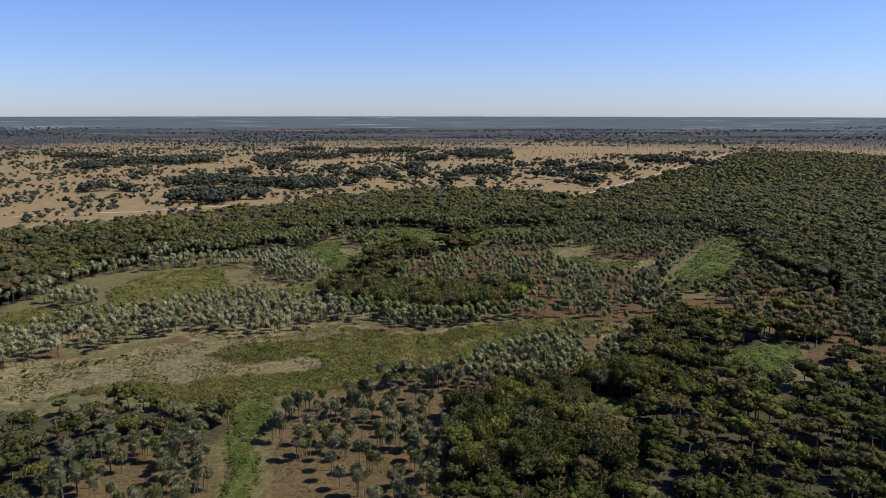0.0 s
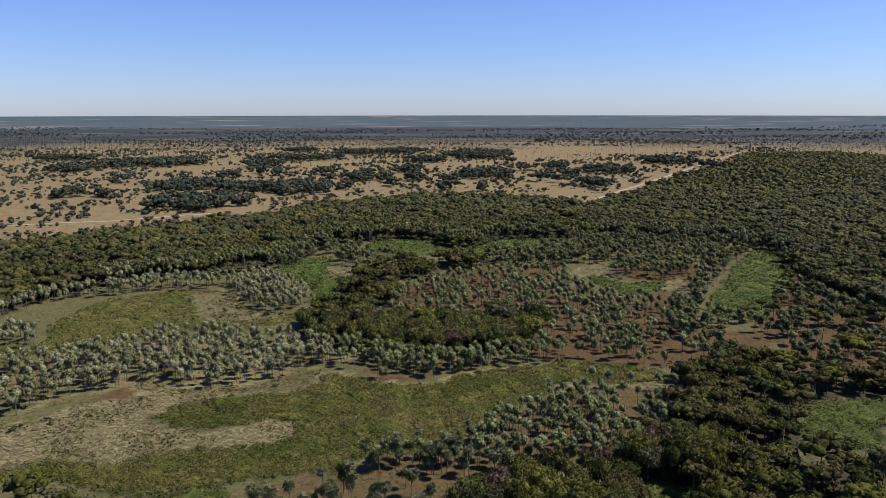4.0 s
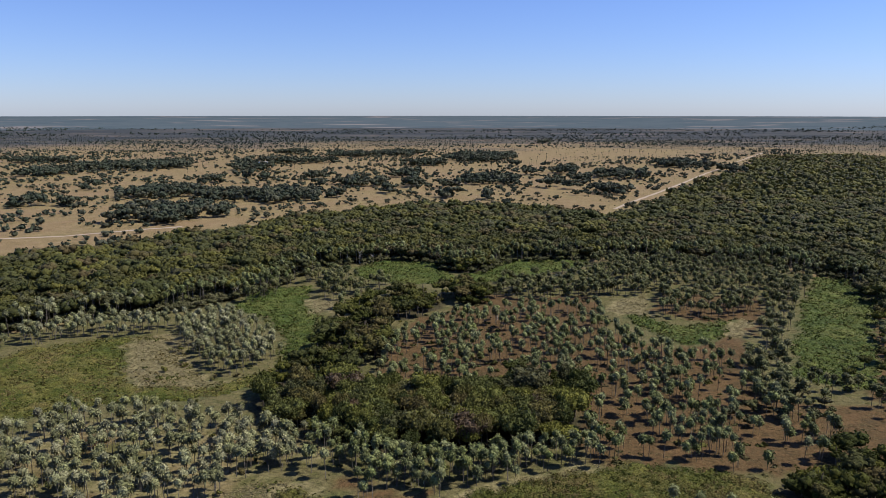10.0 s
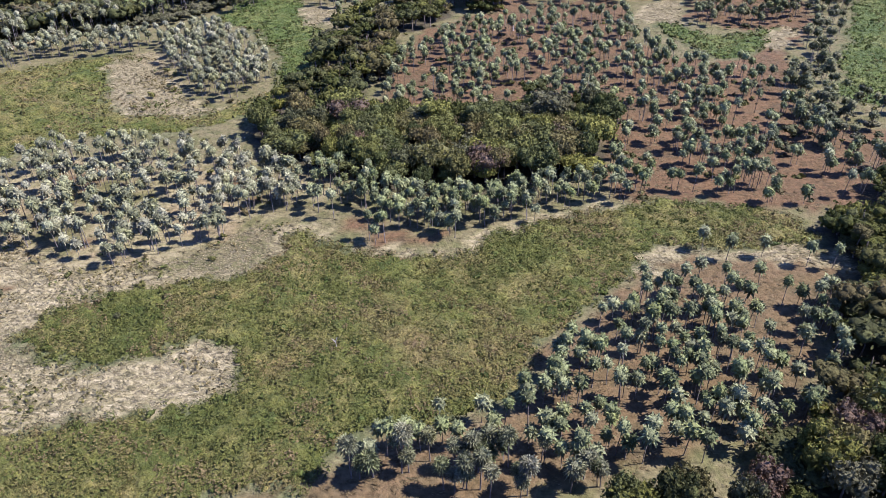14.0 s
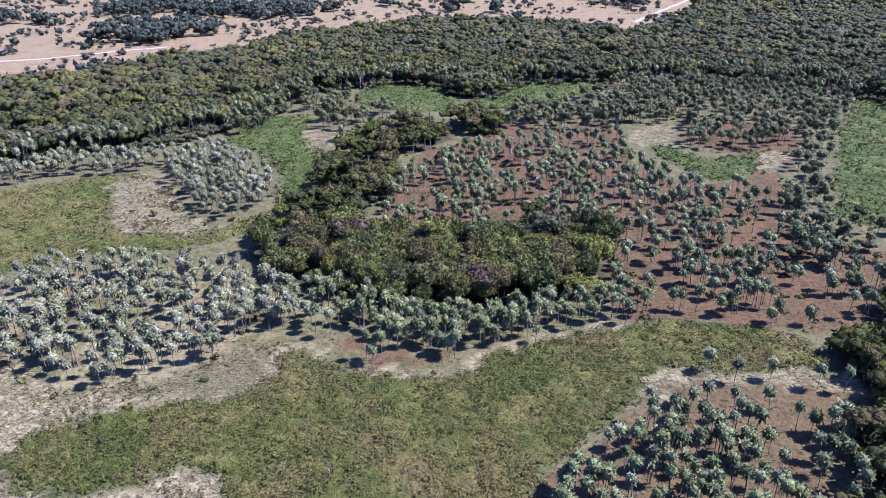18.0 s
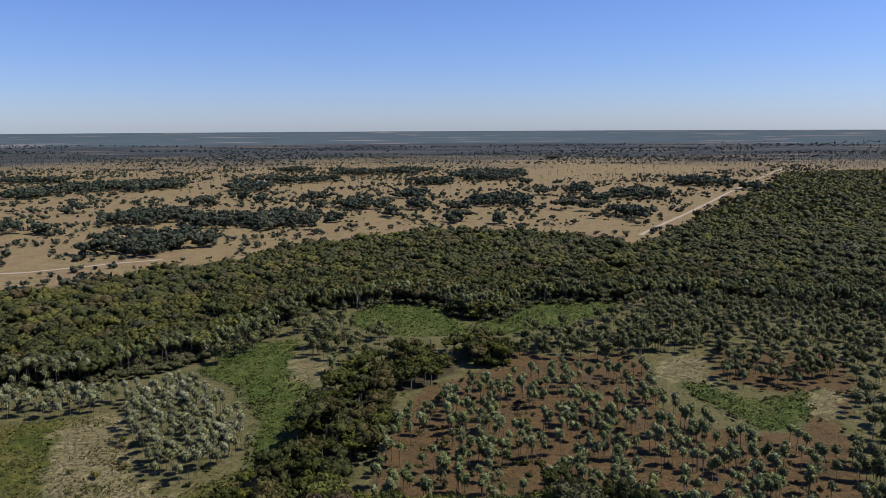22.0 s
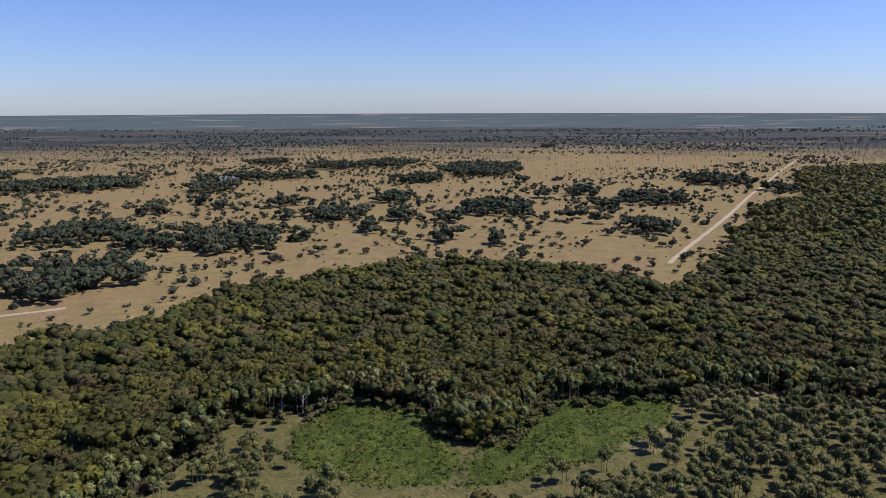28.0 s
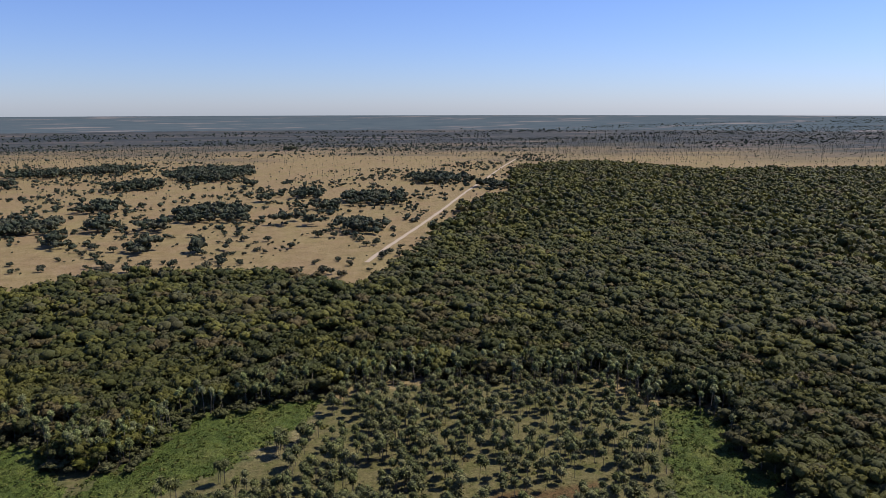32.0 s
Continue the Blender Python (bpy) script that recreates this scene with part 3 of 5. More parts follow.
@functools.lru_cache(maxsize=None)
def icosphere(level=1):
    bm = bmesh.new()
    bmesh.ops.create_icosphere(bm, subdivisions=level, radius=1.0)
    bm.verts.ensure_lookup_table()
    out = (np.array([v.co[:] for v in bm.verts]), np.array([[v.index for v in f.verts] for f in bm.faces]))
    bm.free()
    return out


def leaves(rng, centre, radius, count, size, squash=0.8, low=-0.35, spread=0.4):
    """Loose leaf sprays on the shell of a lobe: each a bent pair of triangles."""
    d = rng.normal(size=(count * 3, 3))
    d /= np.linalg.norm(d, axis=1)[:, None]
    d = d[d[:, 2] > low][:count]
    n = d + rng.normal(size=d.shape) * spread
    n /= np.linalg.norm(n, axis=1)[:, None]
    a = np.cross(n, rng.normal(size=n.shape))
    a /= np.linalg.norm(a, axis=1)[:, None]
    b = np.cross(n, a)
    s = size * rng.uniform(0.6, 1.35, len(d))[:, None]
    at = centre + d * radius * rng.uniform(0.84, 1.22, len(d))[:, None] * (1, 1, squash)
    v = np.stack([at - a * s, at + b * s * 0.62 - n * s * 0.15, at + a * s - n * s * 0.3, at - b * s * 0.62], 1).reshape(-1, 3)
    k = np.arange(len(d))[:, None] * 4
    return Shape(v, np.r_[k + (0, 1, 3), k + (1, 2, 3)])


def crown(rng, lobes, per_lobe, leaf, spread=0.58, squash=0.75, core=0.93, level=1):
    """A broad uneven crown of unit radius, its middle at z 0: lobes with leaf sprays on them."""
    out = None
    iv, jf = icosphere(level)
    for k in range(lobes):
        if k == 0:
            c, r = np.array([0, 0, 0.0]), 0.62
        else:
            a = 2 * math.pi * k / (lobes - 1) + rng.uniform(-0.5, 0.5)
            c = np.array([math.cos(a), math.sin(a), rng.uniform(-0.32, 0.42)]) * rng.uniform(0.75, 1.15) * spread
            r = rng.uniform(0.34, 0.56)
        core_v = iv * (r * core) * rng.uniform(0.76, 1.18, (len(iv), 1)) * (1, 1, squash) + c
        piece = Shape(core_v, jf) + leaves(rng, c, r, per_lobe, leaf, squash, spread=0.65)
        out = piece if out is None else out + piece
    return out


def tube(points, radii, sides=6):
    """A round limb along points."""
    points = np.asarray(points, float)
    ring = np.arange(sides) * 2 * math.pi / sides
    v, f = [], []
    for n, (p, r) in enumerate(zip(points, radii)):
        ahead = points[min(n + 1, len(points) - 1)] - points[max(n - 1, 0)]
        ahead = ahead / np.linalg.norm(ahead)
        a = np.cross(ahead, (0.31, 0.95, 0.02))
        a /= np.linalg.norm(a)
        b = np.cross(ahead, a)
        v.append(p + r * (np.cos(ring)[:, None] * a + np.sin(ring)[:, None] * b))
    for n in range(len(points) - 1):
        for k in range(sides):
            i, j = n * sides + k, n * sides + (k + 1) % sides
            f += [(i, j, j + sides), (i, j + sides, i + sides)]
    return Shape(np.concatenate(v), f)


def joined(shapes):
    out = shapes[0]
    for s in shapes[1:]:
        out = out + s
    return out


def fan_leaf(rng, azimuth, lift, stalk, size, fingers, half=0.16):
    """A stiff fan of pointed fingers on a stalk, from the palm's heart."""
    ahead = np.array([math.cos(azimuth) * math.cos(lift), math.sin(azimuth) * math.cos(lift), math.sin(lift)])
    side = np.array([-math.sin(azimuth), math.cos(azimuth), 0.0])
    up = np.cross(ahead, side) * -1
    if up[2] < 0:
        up = -up
    base, v, f = ahead * stalk, [], []
    v += [np.zeros(3), base - side * 0.05, base + side * 0.05]
    f.append((0, 1, 2))
    roll = rng.uniform(-0.5, 0.5)
    wing = side * math.cos(roll) + up * math.sin(roll)
    for k in range(fingers):
        a = (k / (fingers - 1) - 0.5) * 2.7
        tip = ahead * math.cos(a) + wing * math.sin(a)
        tip = base + tip * size * (1 - 0.22 * abs(a) / 1.45) - np.array([0, 0, 0.22 * size]) * rng.uniform(0.6, 1.9) + up * 0.12 * abs(math.sin(a)) * size
        b, w = a - half, a + half
        l = base + (ahead * math.cos(b) + wing * math.sin(b)) * size * 0.55
        r = base + (ahead * math.cos(w) + wing * math.sin(w)) * size * 0.55
        n = len(v)
        v += [base, l, tip, r]
        f += [(n, n + 1, n + 2), (n, n + 2, n + 3)]
    return Shape(v, f)


def palm_crown(rng, count, fingers, radius=1.55, full=1.05):
    """Fans all round, the young ones upright, the old ones hanging; the heart at the origin."""
    parts = []
    for k in range(count):
        share = (k + 0.5) / count
        lift = math.asin(1.0 - 1.86 * share)
        parts.append(fan_leaf(rng, k * 2.4 + rng.uniform(-0.25, 0.25), min(lift, 1.35), radius * rng.uniform(0.26, 0.4),
                              radius * rng.uniform(0.66, 0.84), fingers, full / fingers))
    iv, jf = icosphere()
    parts.append(Shape(iv * radius * rng.uniform(0.6, 0.84, (len(iv), 1)) * (1, 1, 0.9) - (0, 0, 0.1 * radius), jf))
    return joined(parts)


def palm_skirt(rng, count, length):
    parts = []
    for k in range(count):
        a = k * 2.4 + rng.uniform(-0.3, 0.3)
        parts.append(fan_leaf(rng, a, rng.uniform(-1.45, -1.0), length * 0.5, length * 0.6, 3))
    return joined(parts)


def grown(poly_test, box, spacing, rng, jitter=0.45):
    """Points about spacing apart over a box, kept where the test holds."""
    x0, y0, x1, y1 = box
    xs, ys = np.meshgrid(np.arange(x0, x1, spacing), np.arange(y0, y1, spacing * 0.87))
    xs = xs + (np.arange(xs.shape[0]) % 2)[:, None] * spacing / 2
    x = (xs + rng.uniform(-jitter, jitter, xs.shape) * spacing).ravel()
    y = (ys + rng.uniform(-jitter, jitter, ys.shape) * spacing).ravel()
    k = poly_test(x, y)
    return np.c_[x[k], y[k]]


def height_at(x, y):
    """The ground: nearly level, lower in the marshes, rising far out towards the skyline."""
    r = np.hypot(x, y - 150)
    far = np.clip((r - 2300) / 2550, 0, 1)
    return 0.25 * ripple(x, y, 20) + 62.0 * far ** 1.25


# ---------------------------------------------------------------- ground


def steps(stops):
    out = []
    for (a, b, n) in stops:
        out += list(np.linspace(a, b, n, endpoint=False))
    return np.array(out + [stops[-1][1]])


gx = steps([(-4850, -1500, 12), (-1500, -480, 34), (-480, -260, 30), (-260, 260, 166), (260, 520, 40), (520, 1500, 34), (1500, 4850, 12)])
gy = steps([(-4700, -300, 12), (-300, 90, 20), (90, 620, 176), (620, 880, 44), (880, 1500, 44), (1500, 2600, 36), (2600, 5000, 24)])
mx, my = np.meshgrid(gx, gy)
gv = np.stack([mx, my, height_at(mx, my)], -1).reshape(-1, 3)
# the sheet ends in a ring
_r = np.hypot(gv[:, 0], gv[:, 1] - 150)
_k = np.where(_r > 4850, 4850 / np.maximum(_r, 1), 1.0)
gv[:, 0] *= _k
gv[:, 1] = 150 + (gv[:, 1] - 150) * _k
gv[:, 2] = height_at(gv[:, 0], gv[:, 1])
_nx, _ny = len(gx), len(gy)
_i = (np.arange(_ny - 1)[:, None] * _nx + np.arange(_nx - 1)).ravel()
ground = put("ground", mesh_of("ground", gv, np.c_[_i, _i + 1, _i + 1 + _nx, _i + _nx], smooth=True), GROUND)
tagged(ground, "dry grass plain with red soil, straw patches, marsh bands and a sandy track", "ground", kind="structure")
_ragged = np.random.RandomState(8)
X, Y = gv[:, 0] + _ragged.normal(0, 1.1, len(gv)), gv[:, 1] + _ragged.normal(0, 1.1, len(gv))
AREAS = {
    # grows with distance, blending the plain into the haze-tinted far colour
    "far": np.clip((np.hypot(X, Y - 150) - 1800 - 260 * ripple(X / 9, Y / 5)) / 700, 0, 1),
    "turf": (in_any([[(-320, -260), (320, -260), (270, 350), (225, 500), (200, 575), (-60, 585), (-100, 500), (-190, 410), (-320, 360)]], X, Y)) * 1.0,
    "red": np.where(in_any([RED_NEAR, RED_CORNER], X, Y), 0.75, 1.0) * (in_any([RED, RED_TOP, RED_NEAR, RED_CORNER, TAN_RIGHT, TAN_STRIP], X, Y) | in_any([RED_LEFT], X, Y) & ~in_any([PALE_FRINGE, PALE_NEAR], X, Y) & (ripple(X * 1.6, Y * 1.6) > 0.35)),
    "pale": np.maximum(pale_here(X, Y) * 1.0, 0.55 * (in_any([PALMS_LEFT], X, Y) & (ripple(X * 1.4, Y * 1.4) > -0.25))),
    "marsh": (in_any(MARSHES, X, Y, 4) & ~in_any(PALES_IN, X, Y, 4)) * 1.0,
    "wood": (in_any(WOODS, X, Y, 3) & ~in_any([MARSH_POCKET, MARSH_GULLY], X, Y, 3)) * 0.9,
}
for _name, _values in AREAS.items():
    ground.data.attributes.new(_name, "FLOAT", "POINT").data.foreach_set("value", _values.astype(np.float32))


def road_strip(name, line, half):
    """A worn sandy track with an uneven verge, a little above the plain."""
    p = np.array(line, float)
    s = np.r_[0, np.cumsum(np.hypot(*np.diff(p, axis=0).T))]
    at = np.arange(0, s[-1], 6.0)
    x, y = np.interp(at, s, p[:, 0]), np.interp(at, s, p[:, 1])
    dx, dy = np.gradient(x), np.gradient(y)
    n = np.hypot(dx, dy)
    nx, ny = -dy / n, dx / n
    rows = []
    for k, side in enumerate((-1, -0.45, 0, 0.45, 1)):
        wide = half * side * (1 + 0.16 * ripple(x * 3 + k * 50, y * 3)) if abs(side) == 1 else half * side
        rows.append(np.c_[x + nx * wide, y + ny * wide, height_at(x + nx * wide, y + ny * wide) + (0.16 if abs(side) == 1 else 0.24 - 0.06 * (side == 0.45))])
    v, m = np.concatenate(rows), len(at)
    i = np.concatenate([k * m + np.arange(m - 1) for k in range(4)])
    return put(name, mesh_of(name, v, np.c_[i, i + m, i + m + 1, i + 1], smooth=True), ROAD)


ROAD, _rt, _rb = material("pale sandy track", 0.95)
_rn = noise_at(_rt, 0.5, 6)
_rt.links.new(ramp(_rt, _rn, (0.3, (0.26, 0.21, 0.155)), (0.7, (0.35, 0.285, 0.22))), _rb.inputs["Base Color"])
bumped(_rt, _rb, _rn, 0.5, 0.1)
tagged(road_strip("road", ROAD_RIGHT, 1.9), "straight pale sandy track along the forest edge", "road", kind="structure")
tagged(road_strip("road", ROAD_LEFT, 2.1), "pale sandy track across the dry plain", "road", kind="structure")

# ---------------------------------------------------------------- trees: the kinds
rng = np.random.RandomState(11)
CROWNS_NEAR = [crown(rng, 13, 105, 0.084, core=0.74, level=2) for _ in range(6)]
CROWNS_ISLAND = [crown(rng, 11, 95, 0.088, core=0.74, level=2) for _ in range(6)]
CROWNS_WOOD = [crown(rng, 8, 18, 0.12, core=0.86) for _ in range(6)]
CROWNS_MID = [crown(rng, 7, 11, 0.15, core=0.9) for _ in range(8)]
CROWNS_FAR = [crown(rng, 5, 5, 0.19) for _ in range(6)]
CROWNS_OPEN = [crown(rng, 6, 14, 0.19, core=0.7) for _ in range(6)]


def trunk_shape(rng, high, limbs=3, spread=0.5):
    """A tapered trunk that forks into limbs, for a crown of unit radius and trunk height 1."""
    lean = rng.uniform(-0.08, 0.08, 2)
    mid = np.array([lean[0], lean[1], 0.62])
    parts = [tube([(0, 0, -0.03), mid * 0.5, mid], [0.062, 0.05, 0.042], 6)]
    for k in range(limbs):
        a = k * 2 * math.pi / limbs + rng.uniform(-0.4, 0.4)
        tip = mid + np.array([math.cos(a) * spread, math.sin(a) * spread, 0.55])
        parts.append(tube([mid, (mid + tip) / 2 + (0, 0, 0.06), tip], [0.034, 0.024, 0.012], 4))
    return joined(parts)


TRUNKS = [trunk_shape(rng, 1.0) for _ in range(4)]
PALM_CROWNS = [palm_crown(rng, 36, 6, 1.75, 0.8) for _ in range(5)]
PALM_CROWNS_FAR = [palm_crown(rng, 13, 4, 1.5, 1.3) for _ in range(5)]
PALM_SKIRTS = [palm_skirt(rng, 8, 1.5) for _ in range(3)]


def palm_trunk(rng, sides=6):
    a, b = rng.uniform(0, 6.3), rng.uniform(0.0, 0.09)
    bend = np.array([math.cos(a), math.sin(a), 0]) * b
    at = [(0, 0, -0.03), bend * 0.05 + (0, 0, 0.05), bend * 0.4 + (0, 0, 0.5), bend + (0, 0, 1.0)]
    return tube(at, [0.021, 0.015, 0.012, 0.013], sides), bend


PALM_TRUNKS = [palm_trunk(rng) for _ in range(5)]
PALM_TRUNKS_FAR = [(palm_trunk(rng, 3)) for _ in range(4)]


def shape_mesh(name, shape, tint=0.0):
    return mesh_of(name, shape.v, shape.f, np.full(len(shape.v), tint))


def stuff(name, label, category, shapes, which, places, turn, wide, high, tint, mat, smooth=False):
    v, f, ids = laid_out(shapes, which, places, turn, wide, high)
    ob = put(name, mesh_of(name, v, f, tint[ids], smooth), mat)
    return tagged(ob, label, category, kind="stuff")


# ---------------------------------------------------------------- palms
GAPS = [PALE_RIGHT, MARSH_STRIP, PALE_LEFT, PALE_SIDE, MARSH, MARSH_LUSH, MARSH_TOP, MARSH_TOP_RIGHT, MARSH_RIGHT,
        [(104, 408), (128, 418), (124, 395), (106, 385)]]

rng = np.random.RandomState(21)


def bunched(x, y, share):
    """Uneven stands: dense knots and bare gaps."""
    return ripple(x * 2.2 + 40, y * 2.2) > share


def palm_sites():
    every = []
    for poly, spacing, share in (
            (PALMS_ISLAND, 3.4, -2), (PALMS_SPIT, 3.9, -0.5), (PALMS_NEAR, 5.6, -0.3), (RED_CORNER, 4.8, -0.4), (PALMS_LEFT, 4.2, -0.45),
            (PALMS_CLUSTER, 4.2, -2), (PALMS_EDGE, 4.2, -0.7), (PALMS_RED, 6.0, -0.35), (PALMS_COPSE, 4.4, -2), (PALMS_FILL, 5.4, -0.4), (PALMS_TOP, 5.2, -0.5),
            (PALMS_KNOT, 4.6, -0.6), (PALMS_TOP_LEFT, 6.2, -0.2), (PALMS_CHANNEL, 6.0, -0.3), (PALMS_MID, 6.0, -0.2), (PALMS_POCKET, 7.5, 0.0), (PALMS_BAY, 7.0, -0.1), (PALMS_RIGHT, 5.5, -0.5),
            (TAN_RIGHT, 7.0, -0.25), (TAN_STRIP, 7.0, -0.2), (WOOD_SPUR, 5.5, -1)):
        p = np.array(poly)
        spots = grown(lambda x, y: inside(poly, *warped(x, y, 2.5)) & bunched(x, y, share),
                      (*(p.min(0) - 6), *(p.max(0) + 6)), spacing, rng)
        knots = rng.uniform(0, 1, len(spots)) < 0.55
        beside = np.concatenate([spots[knots] + rng.normal(0, 1.5, (knots.sum(), 2)) for _ in range(2 if spacing > 5.3 else 1)])
        spots = np.concatenate([spots, beside])
        every.append(spots[~in_any(GAPS, spots[:, 0], spots[:, 1], 1.0)])
    every.append(grown(lambda x, y: (near_line([(x0, y0 + 4) for x0, y0 in FOREST_FRONT], x, y) < 6.5) & bunched(x, y, -0.4), (-180, 430, 245, 605), 4.4, rng))
    every.append(np.array([(-15.0, 299), (-13.5, 297), (-17, 298), (-15.5, 296), (56, 291), (63, 277), (60, 287), (68, 288), (76, 284), (81, 283),
                           (-36, 316), (-30, 311), (-46, 309), (-52, 303), (-26, 308), (20, 256), (24, 250), (15, 246), (-12, 238)]))
    return np.concatenate(every)


sites = palm_sites()
close = (sites[:, 1] < 290) & (np.abs(sites[:, 0]) < 115) | inside(PALMS_ISLAND, sites[:, 0], sites[:, 1])
order = np.nonzero(close)[0]
order = order[np.argsort(sites[order, 1] + 0.3 * np.abs(sites[order, 0]))]
single = order[:300]
rest = np.setdiff1d(np.arange(len(sites)), single)

PALM_MESHES = [shape_mesh("crown", s) for s in PALM_CROWNS]
SKIRT_MESHES = [shape_mesh("dead_fronds", s) for s in PALM_SKIRTS]
TRUNK_MESHES = []
PALM_HEIGHTS = [4.0, 5.4, 4.7, 7.2, 6.1]
for (_s, _bend), _h in zip(PALM_TRUNKS, PALM_HEIGHTS):
    TRUNK_MESHES.append((shape_mesh("trunk", Shape(_s.v * (8, 8, _h), _s.f)), _bend * 8))


def palm_tree(kind):
    """A fan palm, its heart at one of five heights."""
    high = PALM_HEIGHTS[kind % 5]
    root = tagged(new("palm_tree"), "slender fan palm with grey-green leaves on dry reddish ground", "palm", "palms of the clearing")
    trunk, bend = TRUNK_MESHES[kind % 5]
    put("trunk", trunk, PALM_BARK, root)
    top = put("crown", PALM_MESHES[kind % 5], LEAF_PALM if kind % 5 < 2 else LEAF_PALM_SILVER, root)
    top.location = (*bend[:2], high)
    skirt = put("dead_fronds", SKIRT_MESHES[kind % 3], DEAD_FROND, root, "hanging dead brown fronds")
    skirt.location = (*bend[:2], high - 0.2)
    return root


PALM_KINDS = [palm_tree(k) for k in range(5)]
for n, k in enumerate(single):
    x, y = sites[k]
    s = rng.uniform(0.76, 1.08)
    m = pose(x, y, float(height_at(x, y)), rng.uniform(-3, 3), rng.uniform(-3, 3), rng.uniform(0, 360))
    ob = PALM_KINDS[n] if n < 5 else copy_thing(PALM_KINDS[n % 5], m)
    w = s * rng.uniform(0.92, 1.1)
    ob.matrix_basis = m @ Matrix.Diagonal((w, w, s * 1.1, 1))

pts = sites[rest]
n = len(pts)
p3 = np.c_[pts, height_at(pts[:, 0], pts[:, 1])]
tall, wide, turn, tint, kind = rng.uniform(4.0, 7.4, n) * np.where(near_line(FOREST_FRONT, pts[:, 0], pts[:, 1]) < 12, 1.5, 1.0), rng.uniform(0.85, 1.25, n), rng.uniform(0, 6.28, n), rng.uniform(0, 1, n), rng.randint(0, 4, n)
stuff("palm_grove_trunks", "bare grey-brown palm trunks of the dense groves", "palms",
      [s for s, _ in PALM_TRUNKS_FAR], kind, p3, turn, tall * 1.15, tall, tint, PALM_BARK)
bends = np.array([b for _, b in PALM_TRUNKS_FAR])[kind] * (tall * 1.15)[:, None]
c, d = np.cos(turn), np.sin(turn)
heads = p3 + np.c_[bends[:, 0] * c - bends[:, 1] * d, bends[:, 0] * d + bends[:, 1] * c, tall]
silver = (pts[:, 0] < -34) & (pts[:, 1] < 465)
deep = ((pts[:, 1] > 470) | (pts[:, 0] > 108)) & (near_line(FOREST_FRONT, pts[:, 0], pts[:, 1]) > 12)
kinds = rng.randint(0, 5, n)
for some, label, mat in ((silver, "silvery fan leaves of the palm grove on pale grass", LEAF_PALM_SILVER),
                         (~silver & ~deep, "grey-green fan leaves of the dense palm groves", LEAF_PALM),
                         (~silver & deep, "green fan leaves of the palm groves by the forest", LEAF_PALM_GREEN)):
    stuff("palm_grove_crowns", label, "palms", PALM_CROWNS_FAR, kinds[some], heads[some], turn[some], wide[some] * (1.18 if mat is LEAF_PALM_GREEN else 1.0), wide[some] * 1.22, tint[some], mat)
stuff("palm_grove_dead_fronds", "brown dead fronds hanging under palm crowns", "palms",
      [palm_skirt(rng, 3, 1.4) for _ in range(3)], rng.randint(0, 3, n), heads - (0, 0, 0.2), turn, wide, wide, tint, DEAD_FROND)

# ---------------------------------------------------------------- broadleaf woods
rng = np.random.RandomState(31)
wood = np.concatenate([grown(lambda x, y: inside(poly, *warped(x, y, 2)), (*(np.array(poly).min(0)), *(np.array(poly).max(0))), gap, rng)
                       for poly, gap in ((WOOD_NEAR, 5.0), (WOOD_EDGE, 5.2), (WOOD_MID, 5.6), (WOOD_RIGHT, 6.5), (WOOD_CORNER, 6.4), (TAN_RIGHT, 14.0), (TAN_STRIP, 14.0), (ISLAND, 5.2),
                                         (ISLAND_TOP, 5.2), (BUSH_TOP, 5.5), (BUSH_FRONT, 7.0), (WOOD_SPUR, 4.8))])
aside = (wood[:, 1] <= 126) | (np.abs(wood[:, 0]) >= 0.68 * wood[:, 1] + 12)
wood_aside = wood[aside & ~in_any([MARSH_POCKET, MARSH_GULLY, MARSH], wood[:, 0], wood[:, 1], 1.0)]
wood = wood[~aside]
wood = wood[~in_any([MARSH_POCKET, MARSH_GULLY, MARSH], wood[:, 0], wood[:, 1], 1.0)]
# the island is picked out first, then the wood beside the flight line
is_island = inside(ISLAND, wood[:, 0], wood[:, 1])
pick = np.r_[np.nonzero(is_island)[0][:165], np.nonzero(~is_island & (wood[:, 1] > 168) & (np.abs(wood[:, 0] - 45) < 60))[0][:135]]
others = np.setdiff1d(np.arange(len(wood)), pick)

CROWN_MESHES = [shape_mesh("crown", s) for s in CROWNS_NEAR]
ISLAND_MESHES = [shape_mesh("crown", s) for s in CROWNS_ISLAND]
BOLE_MESHES = [shape_mesh("trunk", s) for s in TRUNKS]


def broadleaf_tree(kind, leaf, label, fine=True):
    """A spreading tree with a crown of unit radius on a trunk of unit height."""
    root = tagged(new("broadleaf_tree"), label, "tree", "broadleaf trees of the clearing")
    put("trunk", BOLE_MESHES[kind % 4], WOOD_BARK, root)
    me = (CROWN_MESHES if fine else ISLAND_MESHES)[kind % 6]
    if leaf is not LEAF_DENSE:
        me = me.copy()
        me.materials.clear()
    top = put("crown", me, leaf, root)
    top.location = (0, 0, 1.15)
    return root


